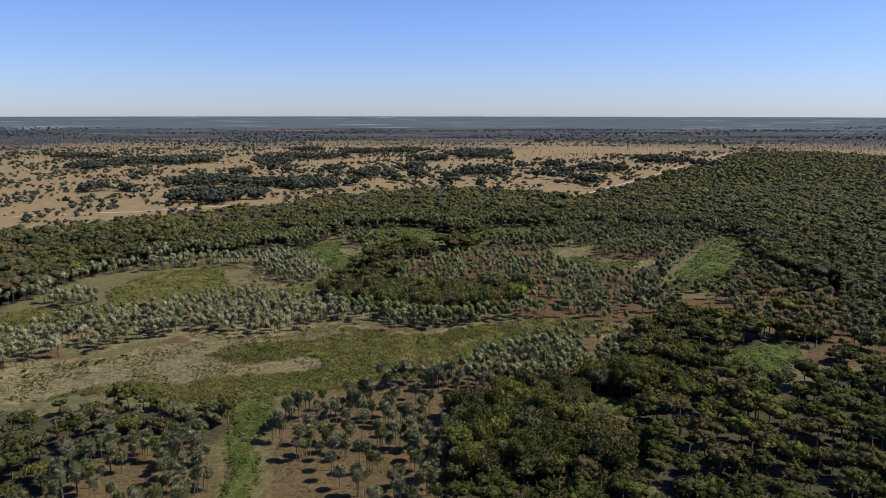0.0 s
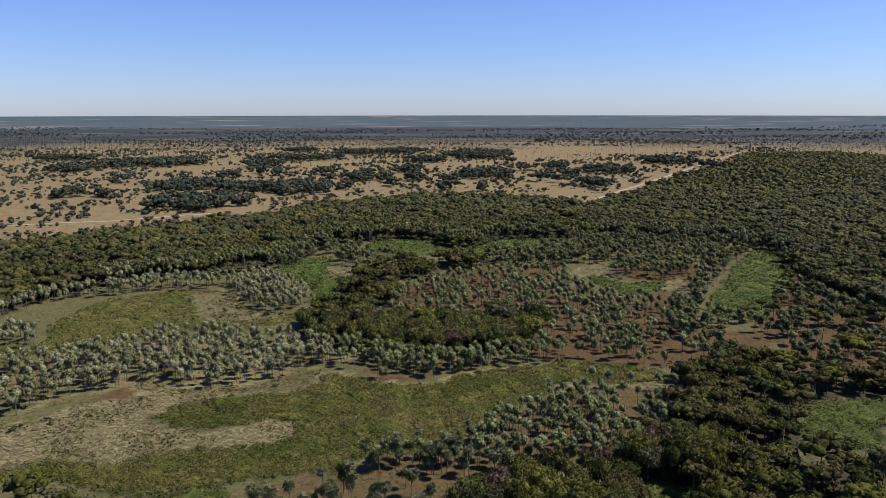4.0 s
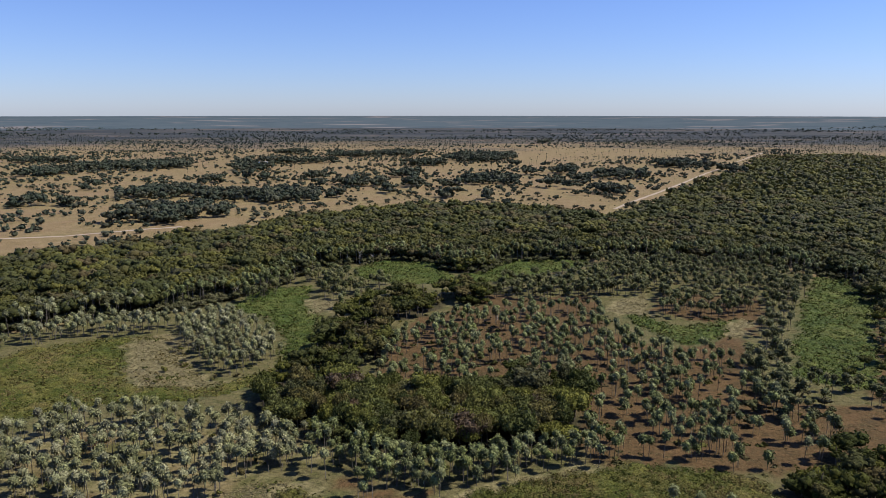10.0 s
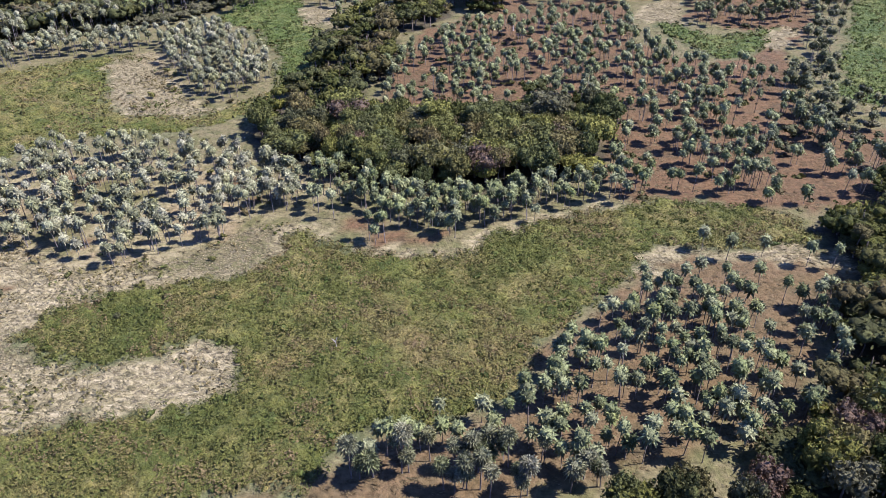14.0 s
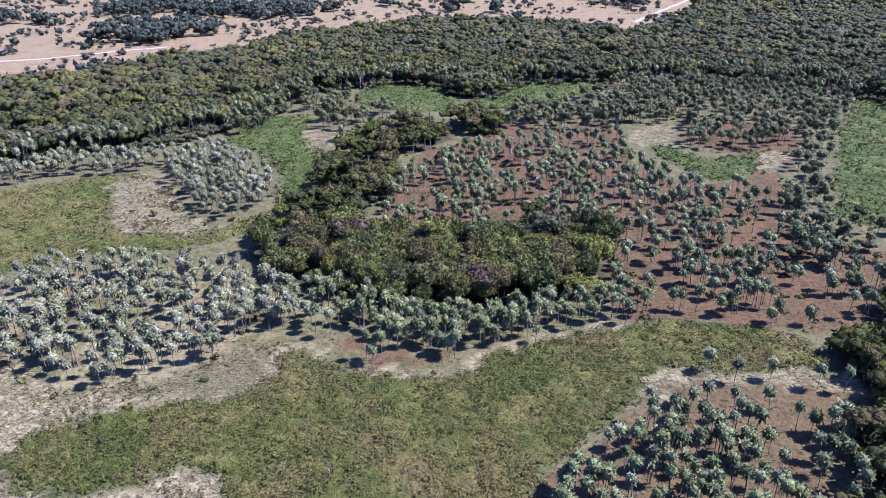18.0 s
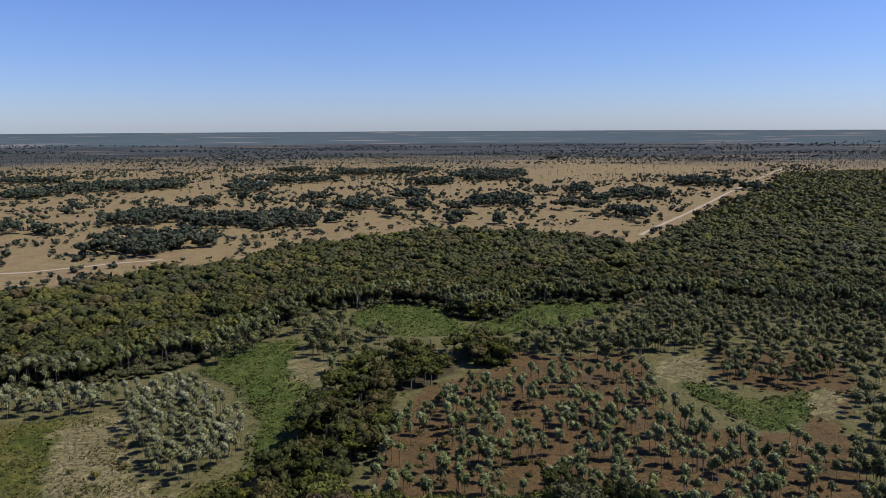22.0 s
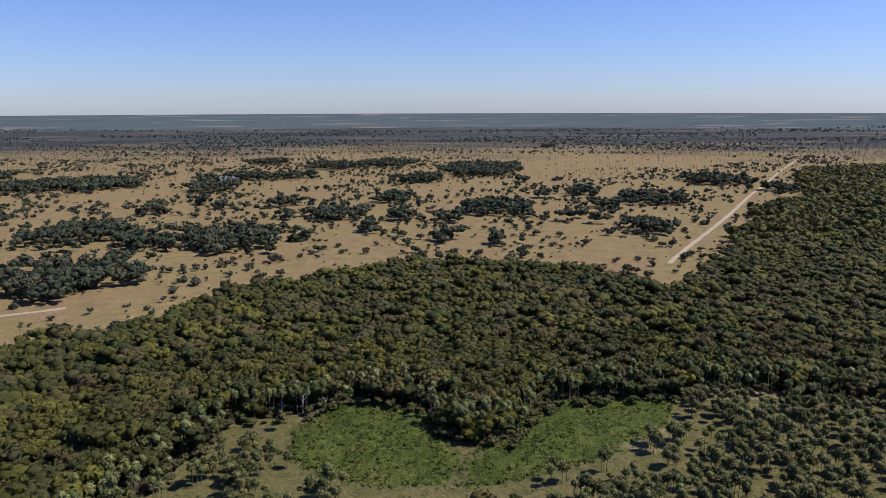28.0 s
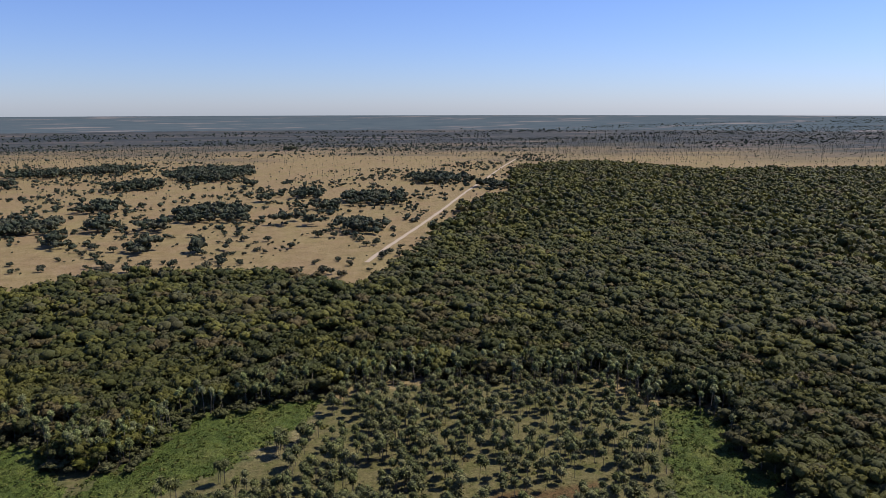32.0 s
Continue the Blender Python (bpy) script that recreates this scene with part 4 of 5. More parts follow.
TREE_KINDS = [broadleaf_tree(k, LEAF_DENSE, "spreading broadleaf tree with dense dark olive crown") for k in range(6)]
ISLAND_KINDS = [broadleaf_tree(k, LEAF_DRY, "broadleaf tree with mixed olive crown among palms", False) for k in range(6)]
TREE_RARE = [broadleaf_tree(1, LEAF_RUST, "broadleaf tree with a rusty red-brown crown"),
             broadleaf_tree(2, LEAF_YELLOW, "broadleaf tree with a bright yellow-green crown"),
             broadleaf_tree(3, LEAF_GREY, "nearly leafless tree with grey twigs")]
used = set()
for n, k in enumerate(pick):
    x, y = wood[k]
    r = 2.2 + 4.2 * rng.beta(1.3, 2.2)
    lot = rng.uniform()
    source = TREE_RARE[0] if lot < 0.03 else TREE_RARE[1] if lot < 0.06 else TREE_RARE[2] if lot < (0.15 if n < 165 else 0.18) else (ISLAND_KINDS if n < 165 or lot > 0.7 else TREE_KINDS)[n % 6]
    m = pose(x, y, float(height_at(x, y)), 0, 0, rng.uniform(0, 360)) @ Matrix.Diagonal((r, r, rng.uniform(2.4, 6.2), 1))
    ob = source if source not in used else copy_thing(source, m)
    used.add(source)
    ob.matrix_basis = m
for source in TREE_RARE:
    if source not in used:
        source.matrix_basis = pose(-44 + 8 * TREE_RARE.index(source), 380, 0) @ Matrix.Diagonal((3.2, 3.2, 4, 1))


def canopy(name, label, pts, shapes, radius, height, mat, rng):
    n = len(pts)
    r = radius[0] + (radius[1] - radius[0]) * rng.beta(1.3, 2.6, n)
    h = height[0] + (height[1] - height[0]) * rng.uniform(0, 1, n) + 0.28 * (r - radius[0])
    p = np.c_[pts, height_at(pts[:, 0], pts[:, 1]) + h]
    tone = (0.5 + 0.5 * ripple(pts[:, 0] * 0.8 + 17, pts[:, 1] * 0.5) + rng.uniform(-0.3, 0.3, n)) % 1.0
    return stuff(name, label, "trees", shapes, rng.randint(0, len(shapes), n), p, rng.uniform(0, 6.28, n), r, r * rng.uniform(0.85, 1.15, n),
                 tone, mat, smooth=True)


def boles(name, label, pts, rng, high=5.0):
    n = len(pts)
    shapes = [tube([(0, 0, -0.03), (0.02, 0.02, 0.5), (rng.uniform(-0.08, 0.08), rng.uniform(-0.08, 0.08), 1)], [0.045, 0.035, 0.02], 3) for _ in range(4)]
    h = rng.uniform(0.9, 1.25, n) * high
    return stuff(name, label, "trunks", shapes, rng.randint(0, 4, n), np.c_[pts, height_at(pts[:, 0], pts[:, 1])], rng.uniform(0, 6.28, n), h, h, np.zeros(n), WOOD_BARK)


corner = inside(WOOD_CORNER, wood[:, 0], wood[:, 1])
bare = others[corner[others] & (rng.uniform(0, 1, len(others)) < 0.6)]
others = np.setdiff1d(others, bare)
canopy("grey_wood_canopy", "half-bare grey-brown crowns of the scrub wood", wood[bare], CROWNS_WOOD, (1.8, 4.2), (1.6, 3.4), LEAF_GREY, rng)
boles("grey_wood_trunks", "grey trunks of the scrub wood", wood[bare], rng, 3.4)
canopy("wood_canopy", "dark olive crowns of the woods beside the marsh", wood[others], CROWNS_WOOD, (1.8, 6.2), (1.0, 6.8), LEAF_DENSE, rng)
canopy("wood_canopy", "olive crowns of the wood away from the marsh", wood_aside, [crown(rng, 2, 4, 0.4) for _ in range(4)], (2.6, 6.0), (2.4, 5.4), LEAF_WOOD, rng)
boles("wood_trunks", "brown trunks under the wood canopy", wood[others], rng)

# the forest belt: dense in front, coarser far out
front = lambda x, y: inside(FOREST, *warped(x, y, 3)) & (near_line(FOREST_FRONT + FOREST_RIGHT, x, y) < 60)
belt = grown(lambda x, y: front(x, y) & (x > -290), (-300, 290, 300, 660), 6.6, rng)
canopy("forest_front_canopy", "dense dark green crowns along the forest front", belt, CROWNS_MID, (3.4, 7.6), (3.8, 7.2), LEAF_WOOD, rng)
boles("forest_trunks", "thin trunks along the forest front", belt[near_line(FOREST_FRONT, belt[:, 0], belt[:, 1]) < 25], rng, 6.5)
deep = grown(lambda x, y: inside(FOREST, *warped(x, y, 4)) & ~front(x, y) & (x > -0.75 * y - 40), (-420, 300, 480, 880), 7.8, rng)
canopy("forest_canopy", "broad belt of dense forest crowns, olive to yellow-green", deep, CROWNS_FAR, (4.2, 8.6), (4.2, 7.2), LEAF_WOOD, rng)
# shrubs and saplings close the forest under its crowns
_ux, _uy = np.meshgrid(np.arange(-430, 482, 3.0), np.arange(300, 862, 3.0))
_ux, _uy = _ux + rng.uniform(-1, 1, _ux.shape), _uy + rng.uniform(-1, 1, _ux.shape)
_in = inside(FOREST, _ux, _uy)
_core = _in & (near_line(FOREST_FRONT + FOREST_RIGHT, _ux, _uy) > 7)
_uz = height_at(_ux, _uy) + np.where(_core, 4.4 + 1.6 * ripple(_ux * 1.5, _uy * 1.5) + rng.uniform(-1.1, 1.1, _ux.shape), 0.4)
_k = np.nonzero((_in[:-1, :-1] & _in[1:, :-1] & _in[:-1, 1:] & _in[1:, 1:]).ravel())[0]
_row = _ux.shape[1]
_i = (_k // (_row - 1)) * _row + _k % (_row - 1)
_kept, _index = np.unique(np.c_[_i, _i + 1, _i + 1 + _row, _i + _row], return_inverse=True)
understorey = put("forest_understorey", mesh_of("forest_understorey", np.stack([_ux, _uy, _uz], -1).reshape(-1, 3)[_kept], _index.reshape(-1, 4), smooth=True), UNDERSTOREY)
tagged(understorey, "dark shrubs and saplings closing the forest under its crowns", "shrubs", kind="stuff")
CROWNS_LAST = [crown(rng, 3, 6, 0.3) for _ in range(6)]
back = grown(lambda x, y: inside(FOREST, *warped(x, y, 6)) & ~((x > -420) & (x < 480) & (y < 880)) & (x > -0.75 * y - 60) & (x < 1.3 * y - 300) & (y > 300), (-700, 300, 1500, 1640), 10.5, rng)
canopy("far_forest_canopy", "far forest of closed dark crowns beyond the track", back, [crown(rng, 2, 7, 0.32) for _ in range(6)], (6.2, 10.5), (3.4, 7.0), LEAF_WOOD, rng)

# ---------------------------------------------------------------- savanna
rng = np.random.RandomState(41)
CROWNS_DOT = [crown(rng, 2, 4, 0.4) for _ in range(6)]
thick = []
for x, y, w, long in THICKETS + THICKETS_BEYOND + THICKETS_FAR:
    n = max(4, int(w * long * 0.5 * 3.14 / 36))
    a, r = rng.uniform(0, 6.28, n), np.sqrt(rng.uniform(0, 1, n))
    out = 1 + 0.45 * np.sin(2 * a + x) * np.sin(3 * a + y)
    thick.append(np.c_[x + np.cos(a) * r * w * out, y + 0.5 * long + np.sin(a) * r * 0.5 * long * out])
thick = np.concatenate(thick)
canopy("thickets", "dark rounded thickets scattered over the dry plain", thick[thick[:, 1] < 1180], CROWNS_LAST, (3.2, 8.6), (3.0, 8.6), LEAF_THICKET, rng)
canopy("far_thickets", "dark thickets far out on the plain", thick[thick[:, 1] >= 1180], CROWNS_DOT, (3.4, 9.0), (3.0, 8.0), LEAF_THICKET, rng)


def plain(x, y):
    """The open savanna: outside the forest, off the tracks."""
    off = np.minimum(near_line(ROAD_LEFT, x, y), near_line(ROAD_RIGHT, x, y))
    return ~inside(FOREST, x, y) & (off > 6) & (y > 560) & (np.abs(x) < 0.85 * y + 40)


open_near = grown(lambda x, y: plain(x, y) & (ripple(x * 0.7, y * 0.7) > -0.15), (-620, 600, 420, 1200), 11.5, rng, 0.75)
open_near = open_near[~inside(SMOOTH, open_near[:, 0], open_near[:, 1])]
by_distance = np.argsort(np.hypot(open_near[:, 0] - 60, open_near[:, 1] - 780))
BUSH_MESHES = [shape_mesh("crown", s) for s in CROWNS_OPEN]


def savanna_tree(kind):
    root = tagged(new("savanna_tree"), "small round-crowned savanna tree on dry yellow grass", "tree", "trees of the plain")
    put("trunk", BOLE_MESHES[kind % 4], WOOD_BARK, root)
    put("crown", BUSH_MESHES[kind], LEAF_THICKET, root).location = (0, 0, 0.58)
    return root


BUSHES = [savanna_tree(k) for k in range(6)]
for n, k in enumerate(by_distance[:300]):
    x, y = open_near[k]
    r = rng.choice([0.9, 1.2, 1.5, 2.2, 3.6]) * rng.uniform(0.85, 1.15)
    m = pose(x, y, float(height_at(x, y)), 0, 0, rng.uniform(0, 360)) @ Matrix.Diagonal((r, r, r * rng.uniform(0.9, 1.4), 1))
    ob = BUSHES[n] if n < 6 else copy_thing(BUSHES[n % 6], m)
    ob.matrix_basis = m
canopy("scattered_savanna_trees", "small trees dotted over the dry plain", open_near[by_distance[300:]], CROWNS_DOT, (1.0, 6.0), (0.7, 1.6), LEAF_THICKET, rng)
mid = grown(lambda x, y: plain(x, y) & (ripple(x * 0.35, y * 0.35) > -0.05) & ~inside(SMOOTH, x, y), (-1300, 1200, 900, 1900), 16.0, rng, 0.8)
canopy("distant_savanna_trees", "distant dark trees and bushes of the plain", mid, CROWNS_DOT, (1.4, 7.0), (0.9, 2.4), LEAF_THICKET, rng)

# far palms, dotted to the skyline
far = grown(lambda x, y: (~inside(FOREST, x, y)) & (x > -0.75 * y) & (x < 1.3 * y - 350) & (rng.uniform(0, 1, np.shape(x)) < np.clip((y - 1150) / 1000 + 0.25 * ripple(x * 0.2, y * 0.2), 0.08, 1) * np.where(inside(SMOOTH, x, y), 0.3, 1)),
            (-1700, 1250, 3000, 2600), 16.5, rng, 0.9)
n = len(far)
PALM_BALLS = [crown(rng, 1, 0, 0.8) for _ in range(4)]
p3 = np.c_[far, height_at(far[:, 0], far[:, 1])]
tall, wide, turn, tint = rng.uniform(3.5, 7, n), rng.uniform(1.3, 2.4, n), rng.uniform(0, 6.28, n), rng.uniform(0, 1, n)
stuff("far_palm_trunks", "thin trunks of palms far out on the plain", "palms", [tube([(0, 0, -0.03), (0, 0, 1)], [0.03, 0.02], 3)], np.zeros(n, int), p3, turn, tall, tall, tint, PALM_BARK)
stuff("far_palm_crowns", "palm crowns dotted over the far plain", "palms", PALM_BALLS, rng.randint(0, 4, n), p3 + np.c_[np.zeros((n, 2)), tall], turn, wide, wide, tint, LEAF_PALM_DEEP)
woods_far = grown(lambda x, y: (ripple(x * 0.06 + 9, y * 0.16) > 0.0) & (x > -0.75 * y) & (x < 1.3 * y - 350), (-2300, 2000, 3400, 3250), 27.0, rng, 0.8)
canopy("far_woodland", "low dark woodland towards the skyline", woods_far, [crown(rng, 1, 3, 0.5) for _ in range(4)], (2.5, 7), (1.0, 2.5), LEAF_PALM_DEEP, rng)

# ---------------------------------------------------------------- marsh herbs, straw and shrubs
rng = np.random.RandomState(51)


def mound(rng, count, leaf, high):
    return leaves(rng, np.array([0, 0, 0.0]), 1.0, count, leaf, high, low=0.25, spread=0.22)


def tuft(rng, count, high):
    """Long blades laid over by the wind."""
    v, f = [], []
    for k in range(count):
        a, lean = rng.uniform(0, 6.28), rng.uniform(0.2, 0.9)
        out, side = np.array([math.cos(a), math.sin(a), 0]), np.array([-math.sin(a), math.cos(a), 0])
        n = len(v)
        v += [out * 0.15 - side * 0.13, out * 0.15 + side * 0.13, out * lean * 0.7 + (0.9, -0.35, 0) + (0, 0, high * rng.uniform(0.05, 0.3))]
        f.append((n, n + 1, n + 2))
    return Shape(v, f)


TURF = [[(-250, 190), (0, 190), (200, 270), (235, 370), (230, 500), (200, 575), (-60, 585), (-120, 440), (-250, 340)]]
HERBS = [mound(rng, 15, 0.25, 0.55) for _ in range(6)]
HERBS_FAR = [mound(rng, 9, 0.34, 0.5) for _ in range(5)]
CLUMPS = [crown(rng, 3, 7, 0.3, squash=0.6) for _ in range(5)]
TUFTS = [tuft(rng, 9, 1.0) for _ in range(6)]


def carpet(name, label, category, polys, skip, spacing, shapes, size, mat, much=3.0, least=-9.0):
    box = np.concatenate([np.array(p, float) for p in polys])
    spots = grown(lambda x, y: in_any(polys, x, y, much) & ~in_any(skip, x, y, much) if skip else in_any(polys, x, y, much),
                  (*(box.min(0) - 8), *(box.max(0) + 8)), spacing, rng, 0.6)
    spots = spots[ripple(spots[:, 0] * 2.4 + 11, spots[:, 1] * 2.4) > least]
    n = len(spots)
    s = rng.uniform(*size, n)
    tone = 0.45 + 0.75 * ripple(spots[:, 0] * 1.3, spots[:, 1] * 1.3) + rng.uniform(-0.12, 0.12, n)
    return stuff(name, label, category, shapes, rng.randint(0, len(shapes), n), np.c_[spots, height_at(spots[:, 0], spots[:, 1]) + (0.25 if mat in (LEAF_HERB, LEAF_LUSH) else -0.05)],
                 rng.uniform(-0.6, 0.6, n) if shapes is TUFTS else rng.uniform(0, 6.28, n), s, s * rng.uniform(0.7, 1.2, n), np.clip(tone, 0.01, 0.99), mat)



def thicket_floor(name, label, polys, skip, cell, high, mat):
    """A closed bumpy mass of herbs: one sheet over the outlines, down to the ground at its edges."""
    box = np.concatenate([np.array(p, float) for p in polys])
    xs, ys = np.arange(box[:, 0].min() - 6, box[:, 0].max() + 6, cell), np.arange(box[:, 1].min() - 6, box[:, 1].max() + 6, cell)
    x, y = np.meshgrid(xs, ys)
    x, y = x + rng.uniform(-0.3, 0.3, x.shape) * cell, y + rng.uniform(-0.3, 0.3, x.shape) * cell
    u, v = x + rng.normal(0, 0.9, x.shape), y + rng.normal(0, 0.9, x.shape)
    here = in_any(polys, u, v, 4)
    if skip:
        here &= ~in_any(skip, u, v, 4)
    deep = here.copy()
    deep[1:-1, 1:-1] &= here[:-2, 1:-1] & here[2:, 1:-1] & here[1:-1, :-2] & here[1:-1, 2:]
    bumps = 0.42 + 0.55 * ripple(x * 6, y * 6) + 0.5 * ripple(x * 2.4 + 90, y * 2.4) + rng.uniform(-0.75, 0.75, x.shape) * min(1.0, cell + 0.3)
    z = height_at(x, y) + np.where(deep, np.clip(bumps, 0.08, 2.0) * high, -0.1)
    k = np.nonzero((here[:-1, :-1] & here[1:, :-1] & here[:-1, 1:] & here[1:, 1:]).ravel())[0]
    wide = x.shape[1]
    i = (k // (wide - 1)) * wide + k % (wide - 1)
    quads = np.c_[i, i + 1, i + 1 + wide, i + wide]
    kept, index = np.unique(quads, return_inverse=True)
    v = np.stack([x, y, z], -1).reshape(-1, 3)[kept]
    return tagged(put(name, mesh_of(name, v, index.reshape(-1, 4)), mat), label, "herbs", kind="stuff")


LUSH = [MARSH_POCKET, MARSH_GULLY, MARSH_LUSH]
OUTER = [m for m in MARSHES[1:] if m not in LUSH and m is not MARSH_LEFT]
thicket_floor("marsh_growth", "closed mass of yellow-green marsh herbs", [MARSH], [MARSH_LUSH], 0.62, 0.7, HERB_MASS)
for m in OUTER:
    thicket_floor("marsh_growth", "green marsh growth round the palm clearing", [m], WOODS + PALES_IN, 1.1, 0.8, HERB_LUSH)
thicket_floor("marsh_growth", "olive marsh growth beside the silver palms", [MARSH_LEFT], WOODS + PALES_IN + [MARSH_CHANNEL], 1.0, 0.8, HERB_MASS)
thicket_floor("lush_growth", "lush green growth in the gaps of the wood", LUSH, [], 0.9, 1.0, HERB_LUSH)
carpet("marsh_herbs", "rank yellow-green herbs of the marsh band", "herbs", [MARSH], [MARSH_LUSH], 1.1, HERBS, (0.5, 1.25), LEAF_HERB, 4.5)
carpet("marsh_herbs", "green marsh herbs round the palm clearing", "herbs", OUTER, WOODS + PALES_IN, 2.1, HERBS_FAR, (0.7, 1.5), LEAF_LUSH)
carpet("marsh_herbs", "olive herbs of the marsh beside the silver palms", "herbs", [MARSH_LEFT], WOODS + PALES_IN + [MARSH_CHANNEL], 1.7, HERBS_FAR, (0.6, 1.3), LEAF_HERB)
carpet("lush_herbs", "lush green herbs in the gaps of the wood", "herbs", LUSH, [], 1.6, HERBS, (0.6, 1.4), LEAF_LUSH)
carpet("marsh_bushes", "low leafy bushes standing in the marsh", "bushes", [MARSH, MARSH_LUSH], [], 5.6, CLUMPS, (0.5, 1.3), LEAF_LUSH)
carpet("marsh_bushes", "dark leafy bushes along the outer marsh", "bushes", OUTER, WOODS + PALES_IN, 5.5, CLUMPS, (0.6, 1.8), LEAF_LUSH, 3.0, -0.1)
carpet("clearing_bushes", "low olive bushes between palms and forest", "bushes", [PALMS_FILL, PALMS_POCKET, PALMS_BAY, BUSH_FRONT, PALMS_TOP, PALMS_RED, PALMS_TOP_LEFT, PALMS_MID, TAN_RIGHT, TAN_STRIP], MARSHES, 7.0, CLUMPS, (0.6, 1.9), LEAF_WOOD, 3.0, -0.1)
carpet("dry_straw", "tufts of pale dry straw grass", "grass", PALES, [MARSH], 0.8, TUFTS, (0.6, 1.6), STRAW, 5.0)
carpet("rough_turf", "rough olive grass between the palms", "grass", TURF, MARSHES + PALES + WOODS + [RED, RED_NEAR], 2.6, TUFTS, (0.5, 1.4), LEAF_TURF)
carpet("straw_herbs", "drifts of olive herbs growing through the straw", "herbs", [PALE_NEAR, PALE_TONGUE, PALE_LEFT, PALE_FRINGE], [MARSH], 1.6, HERBS_FAR, (0.4, 1.1), LEAF_HERB, 4.0, 0.12)
carpet("red_soil_grass", "patches of dry brown grass under the palms", "grass", [RED, RED_TOP, RED_NEAR, RED_CORNER], [MARSH], 1.35, TUFTS, (0.5, 1.3), LEAF_BROWN, 4.0, -0.15)
carpet("dry_tufts", "thin dry tufts on reddish soil", "grass", [RED, RED_LEFT, RED_NEAR, RED_CORNER, TAN_RIGHT, TAN_STRIP], [MARSH], 1.7, [tuft(rng, 4, 1.0) for _ in range(6)], (0.35, 0.9), LEAF_BROWN)
shrub_area = [[(-240, 212), (-60, 270), (-40, 300), (40, 312), (140, 350), (150, 455), (60, 510), (-60, 510), (-120, 350), (-240, 286)]]
shrubs = grown(lambda x, y: in_any(shrub_area, x, y) & (ripple(x * 3, y * 3) > 0.1), (-240, 210, 160, 515), 8.5, rng, 0.8)
canopy("low_shrubs", "low grey-green shrubs among the palms", shrubs, CROWNS_LAST, (0.6, 1.7), (0.4, 0.8), LEAF_WOOD, rng)


# ---------------------------------------------------------------- bleached dead trees
rng = np.random.RandomState(61)


def dead_tree(rng):
    root = tagged(new("dead_tree"), "bare bleached dead tree at the forest edge", "tree", "dead trees")
    mid = np.array([0.3, -0.2, 5.0])
    put("trunk", shape_mesh("trunk", tube([(0, 0, -0.3), (0.1, 0, 2.5), mid], [0.28, 0.2, 0.14])), PALE_BARK, root)
    for k in range(6):
        a = k * 1.05 + rng.uniform(-0.3, 0.3)
        start = mid * rng.uniform(0.62, 1.0)
        tip = start + (math.cos(a) * rng.uniform(1.2, 2.2), math.sin(a) * rng.uniform(1.2, 2.2), rng.uniform(1.6, 3.4))
        bow = (start + tip) / 2 + (0, 0, -0.3)
        put("limb", shape_mesh("limb", tube([start, bow, tip], [0.11, 0.08, 0.03], 5)), PALE_BARK, root)
    return root


DEAD = dead_tree(rng)
for n, (x, y, s) in enumerate(((-40, 574, 1.35), (-47, 571, 0.9), (-32, 577, 0.8), (31, 449, 0.9), (12, 340, 0.8), (-94, 492, 0.8), (60, 228, 0.7), (-21, 262, 0.35))):
    m = pose(x, y, float(height_at(x, y)), 0, 0, n * 77.0) @ Matrix.Diagonal((s, s, s, 1))
    ob = DEAD if n == 0 else copy_thing(DEAD, m)
    ob.matrix_basis = m


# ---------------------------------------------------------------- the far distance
DISTANCE, _d, _db = material("far land with painted haze", 1.0)
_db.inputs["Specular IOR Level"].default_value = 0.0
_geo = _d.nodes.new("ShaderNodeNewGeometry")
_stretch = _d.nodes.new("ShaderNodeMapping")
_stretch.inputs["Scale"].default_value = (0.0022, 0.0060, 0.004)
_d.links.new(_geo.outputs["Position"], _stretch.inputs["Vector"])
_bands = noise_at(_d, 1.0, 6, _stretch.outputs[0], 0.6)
# woodland and pale bands, tinted blue-grey to stand in for haze in the air
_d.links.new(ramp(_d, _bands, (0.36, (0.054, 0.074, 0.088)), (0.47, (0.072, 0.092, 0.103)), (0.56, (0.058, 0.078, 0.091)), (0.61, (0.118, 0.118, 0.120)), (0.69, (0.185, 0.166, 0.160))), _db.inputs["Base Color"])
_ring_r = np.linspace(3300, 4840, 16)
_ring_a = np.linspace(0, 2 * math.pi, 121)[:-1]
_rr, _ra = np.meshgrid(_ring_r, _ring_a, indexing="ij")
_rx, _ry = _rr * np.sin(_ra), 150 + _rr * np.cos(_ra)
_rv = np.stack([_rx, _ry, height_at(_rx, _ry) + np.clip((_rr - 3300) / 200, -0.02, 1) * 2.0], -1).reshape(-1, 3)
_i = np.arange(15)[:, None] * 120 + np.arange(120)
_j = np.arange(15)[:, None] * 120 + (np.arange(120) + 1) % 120
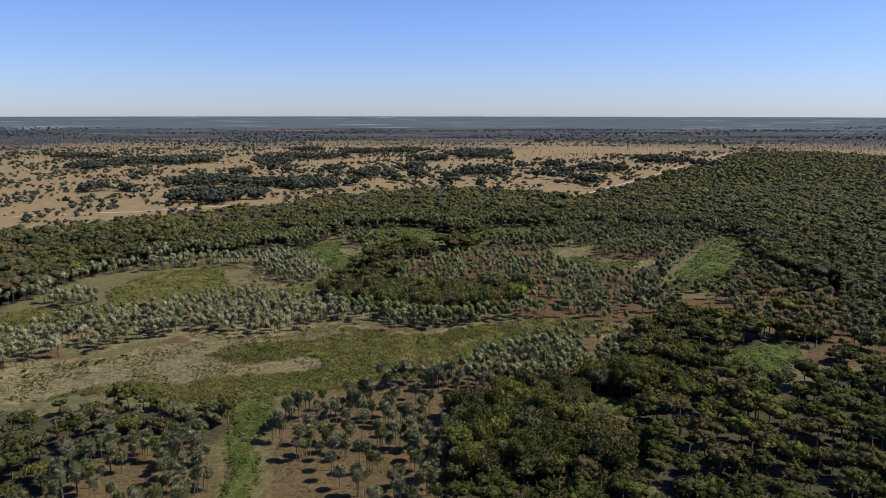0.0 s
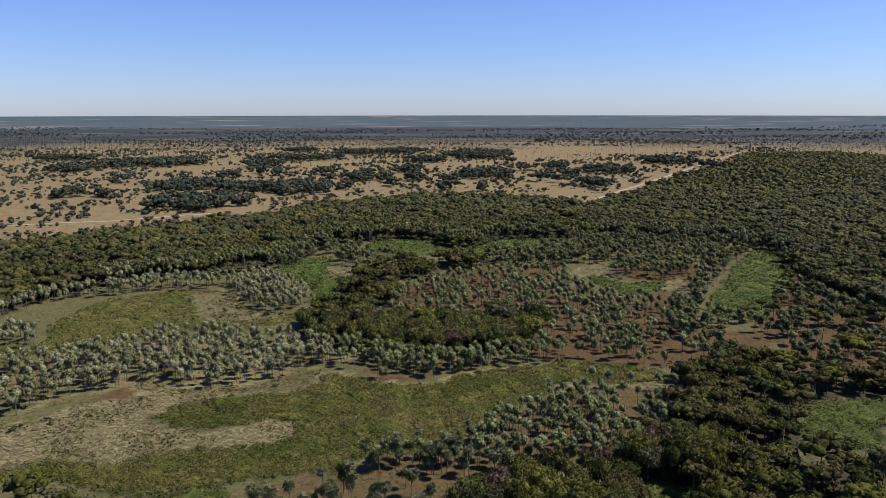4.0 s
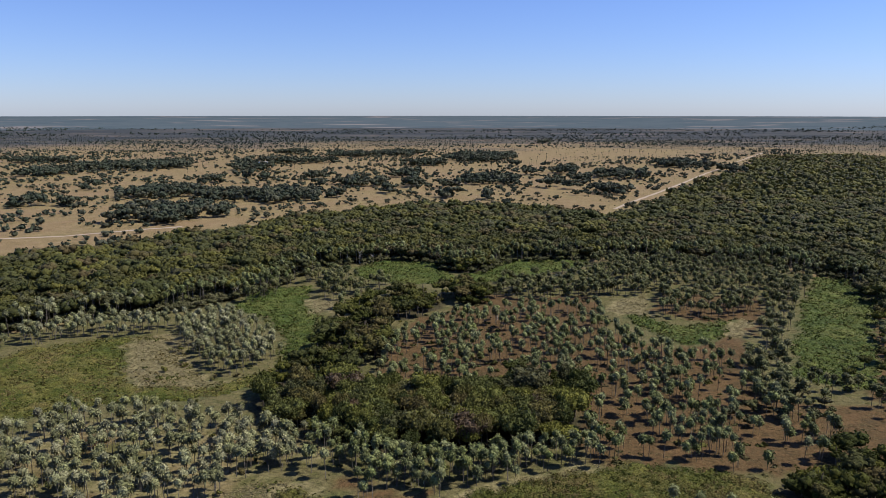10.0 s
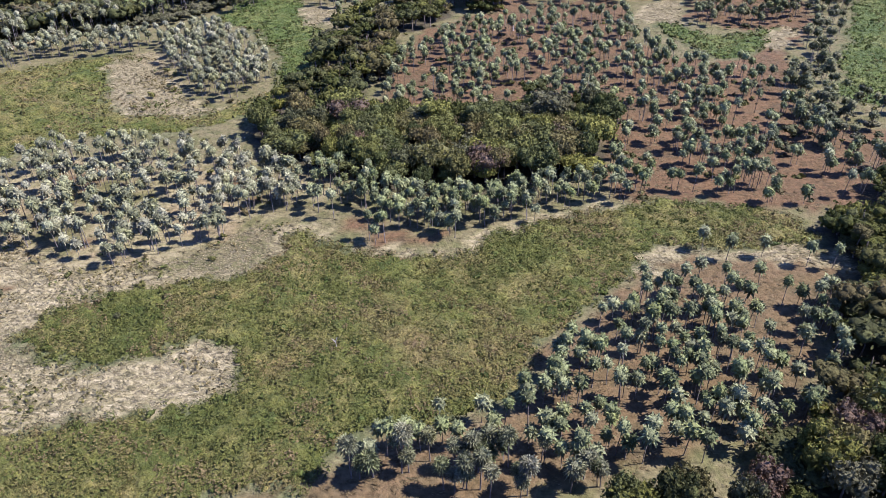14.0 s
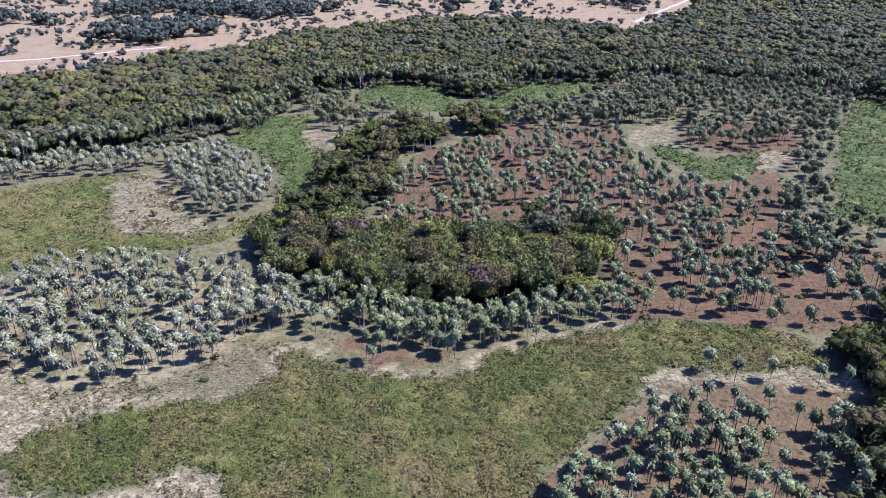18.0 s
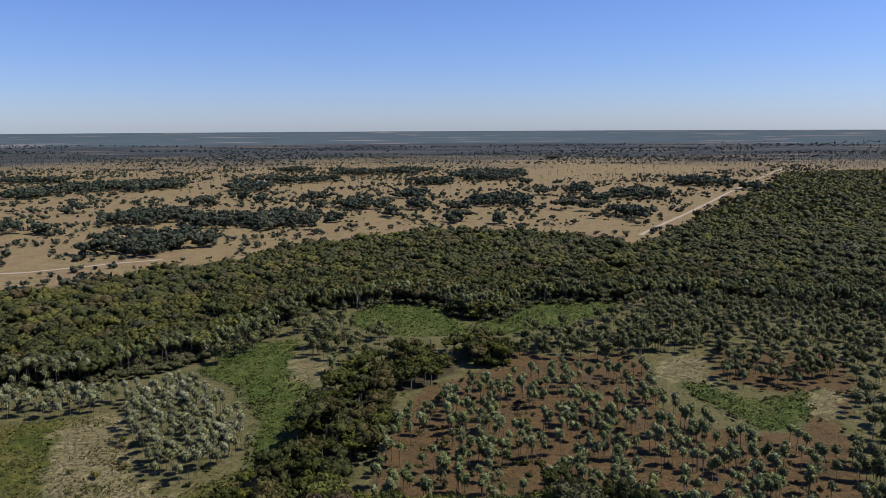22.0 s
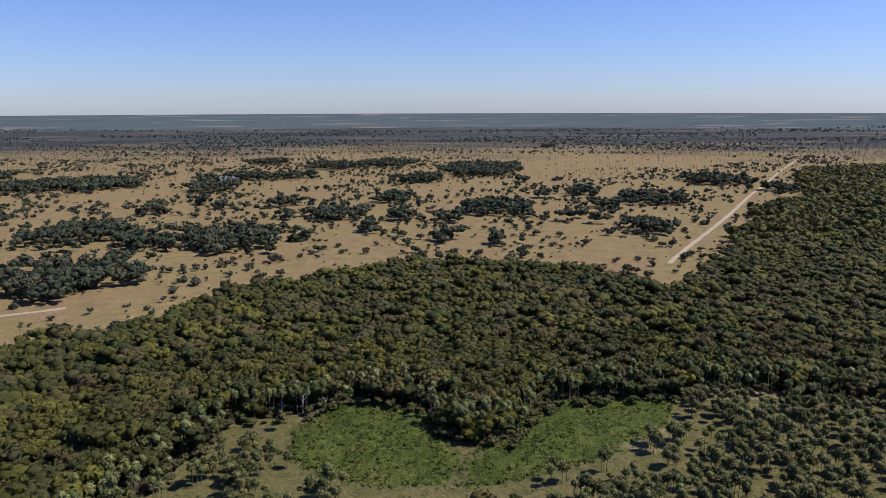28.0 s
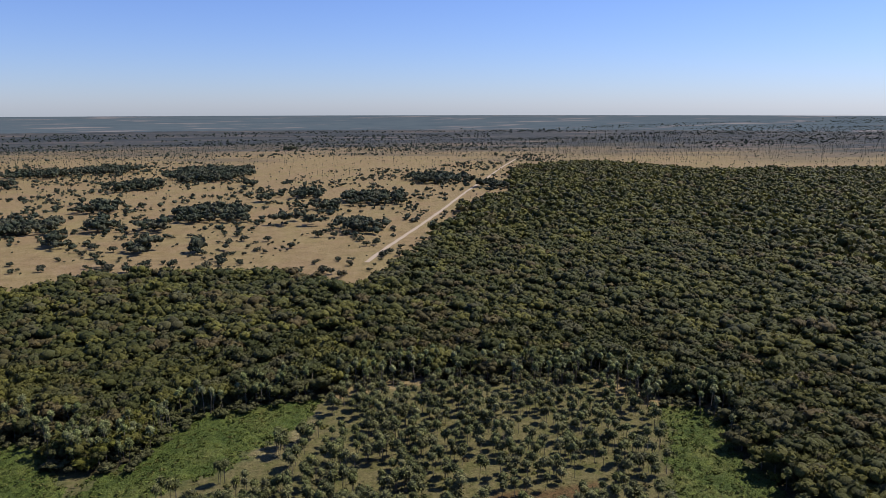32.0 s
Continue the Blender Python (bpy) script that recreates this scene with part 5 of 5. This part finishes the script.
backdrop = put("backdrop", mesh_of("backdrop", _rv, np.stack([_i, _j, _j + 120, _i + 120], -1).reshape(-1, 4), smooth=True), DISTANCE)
tagged(backdrop, "far plain with dark woodland bands at the skyline, blue-grey haze painted into its colour", "distance", kind="structure")


# ---------------------------------------------------------------- grey scrub
rng = np.random.RandomState(71)
scrub = np.concatenate([
    grown(lambda x, y: near_line([(x0, y0 - 2) for x0, y0 in FOREST_FRONT], x, y) < 6.5, (-180, 430, 245, 600), 4.6, rng),
    grown(lambda x, y: near_line([(-116, 470), (-100, 488), (-88, 505), (-78, 524)], x, y) < 8, (-130, 455, -60, 540), 4.5, rng),
    grown(lambda x, y: inside([(-40, 425), (-39, 452), (-16, 452), (-10, 420), (-14, 385), (-24, 390)], x, y), (-42, 380, -5, 455), 5.0, rng),
    grown(lambda x, y: inside([(90, 334), (128, 340), (130, 362), (92, 356)], x, y), (85, 330, 135, 366), 7.5, rng),
    grown(lambda x, y: inside([(8, 200), (16, 212), (42, 213), (44, 202)], x, y), (5, 198, 48, 216), 5.5, rng),
    grown(lambda x, y: inside([(-112, 212), (-64, 217), (-60, 204), (-104, 198)], x, y), (-114, 196, -60, 220), 6.5, rng)])
canopy("grey_scrub", "half-bare grey-brown scrub at the edge of the palms", scrub, CROWNS_MID, (1.3, 3.2), (1.4, 2.6), LEAF_GREY, rng)


# ---------------------------------------------------------------- a cattle pond on the plain
POND, _p, _pb = material("still pond water", 0.12)
_pb.inputs["Base Color"].default_value = (0.13, 0.14, 0.13, 1)
_a = np.linspace(0, 2 * math.pi, 33)[:-1]
_px, _py = -300 + 20 * np.cos(_a) * (1 + 0.12 * np.sin(3 * _a)), 1480 + 26 * np.sin(_a) * (1 + 0.1 * np.cos(2 * _a))
_pv = np.r_[np.c_[_px, _py, np.full(32, 0.35)], [(-300, 1480, 0.35)]]
_k = np.arange(32)
pond = put("water", mesh_of("water", _pv, np.c_[_k, (_k + 1) % 32, np.full(32, 32)]), POND)
tagged(pond, "small grey cattle pond on the dry plain", "pond", kind="structure")
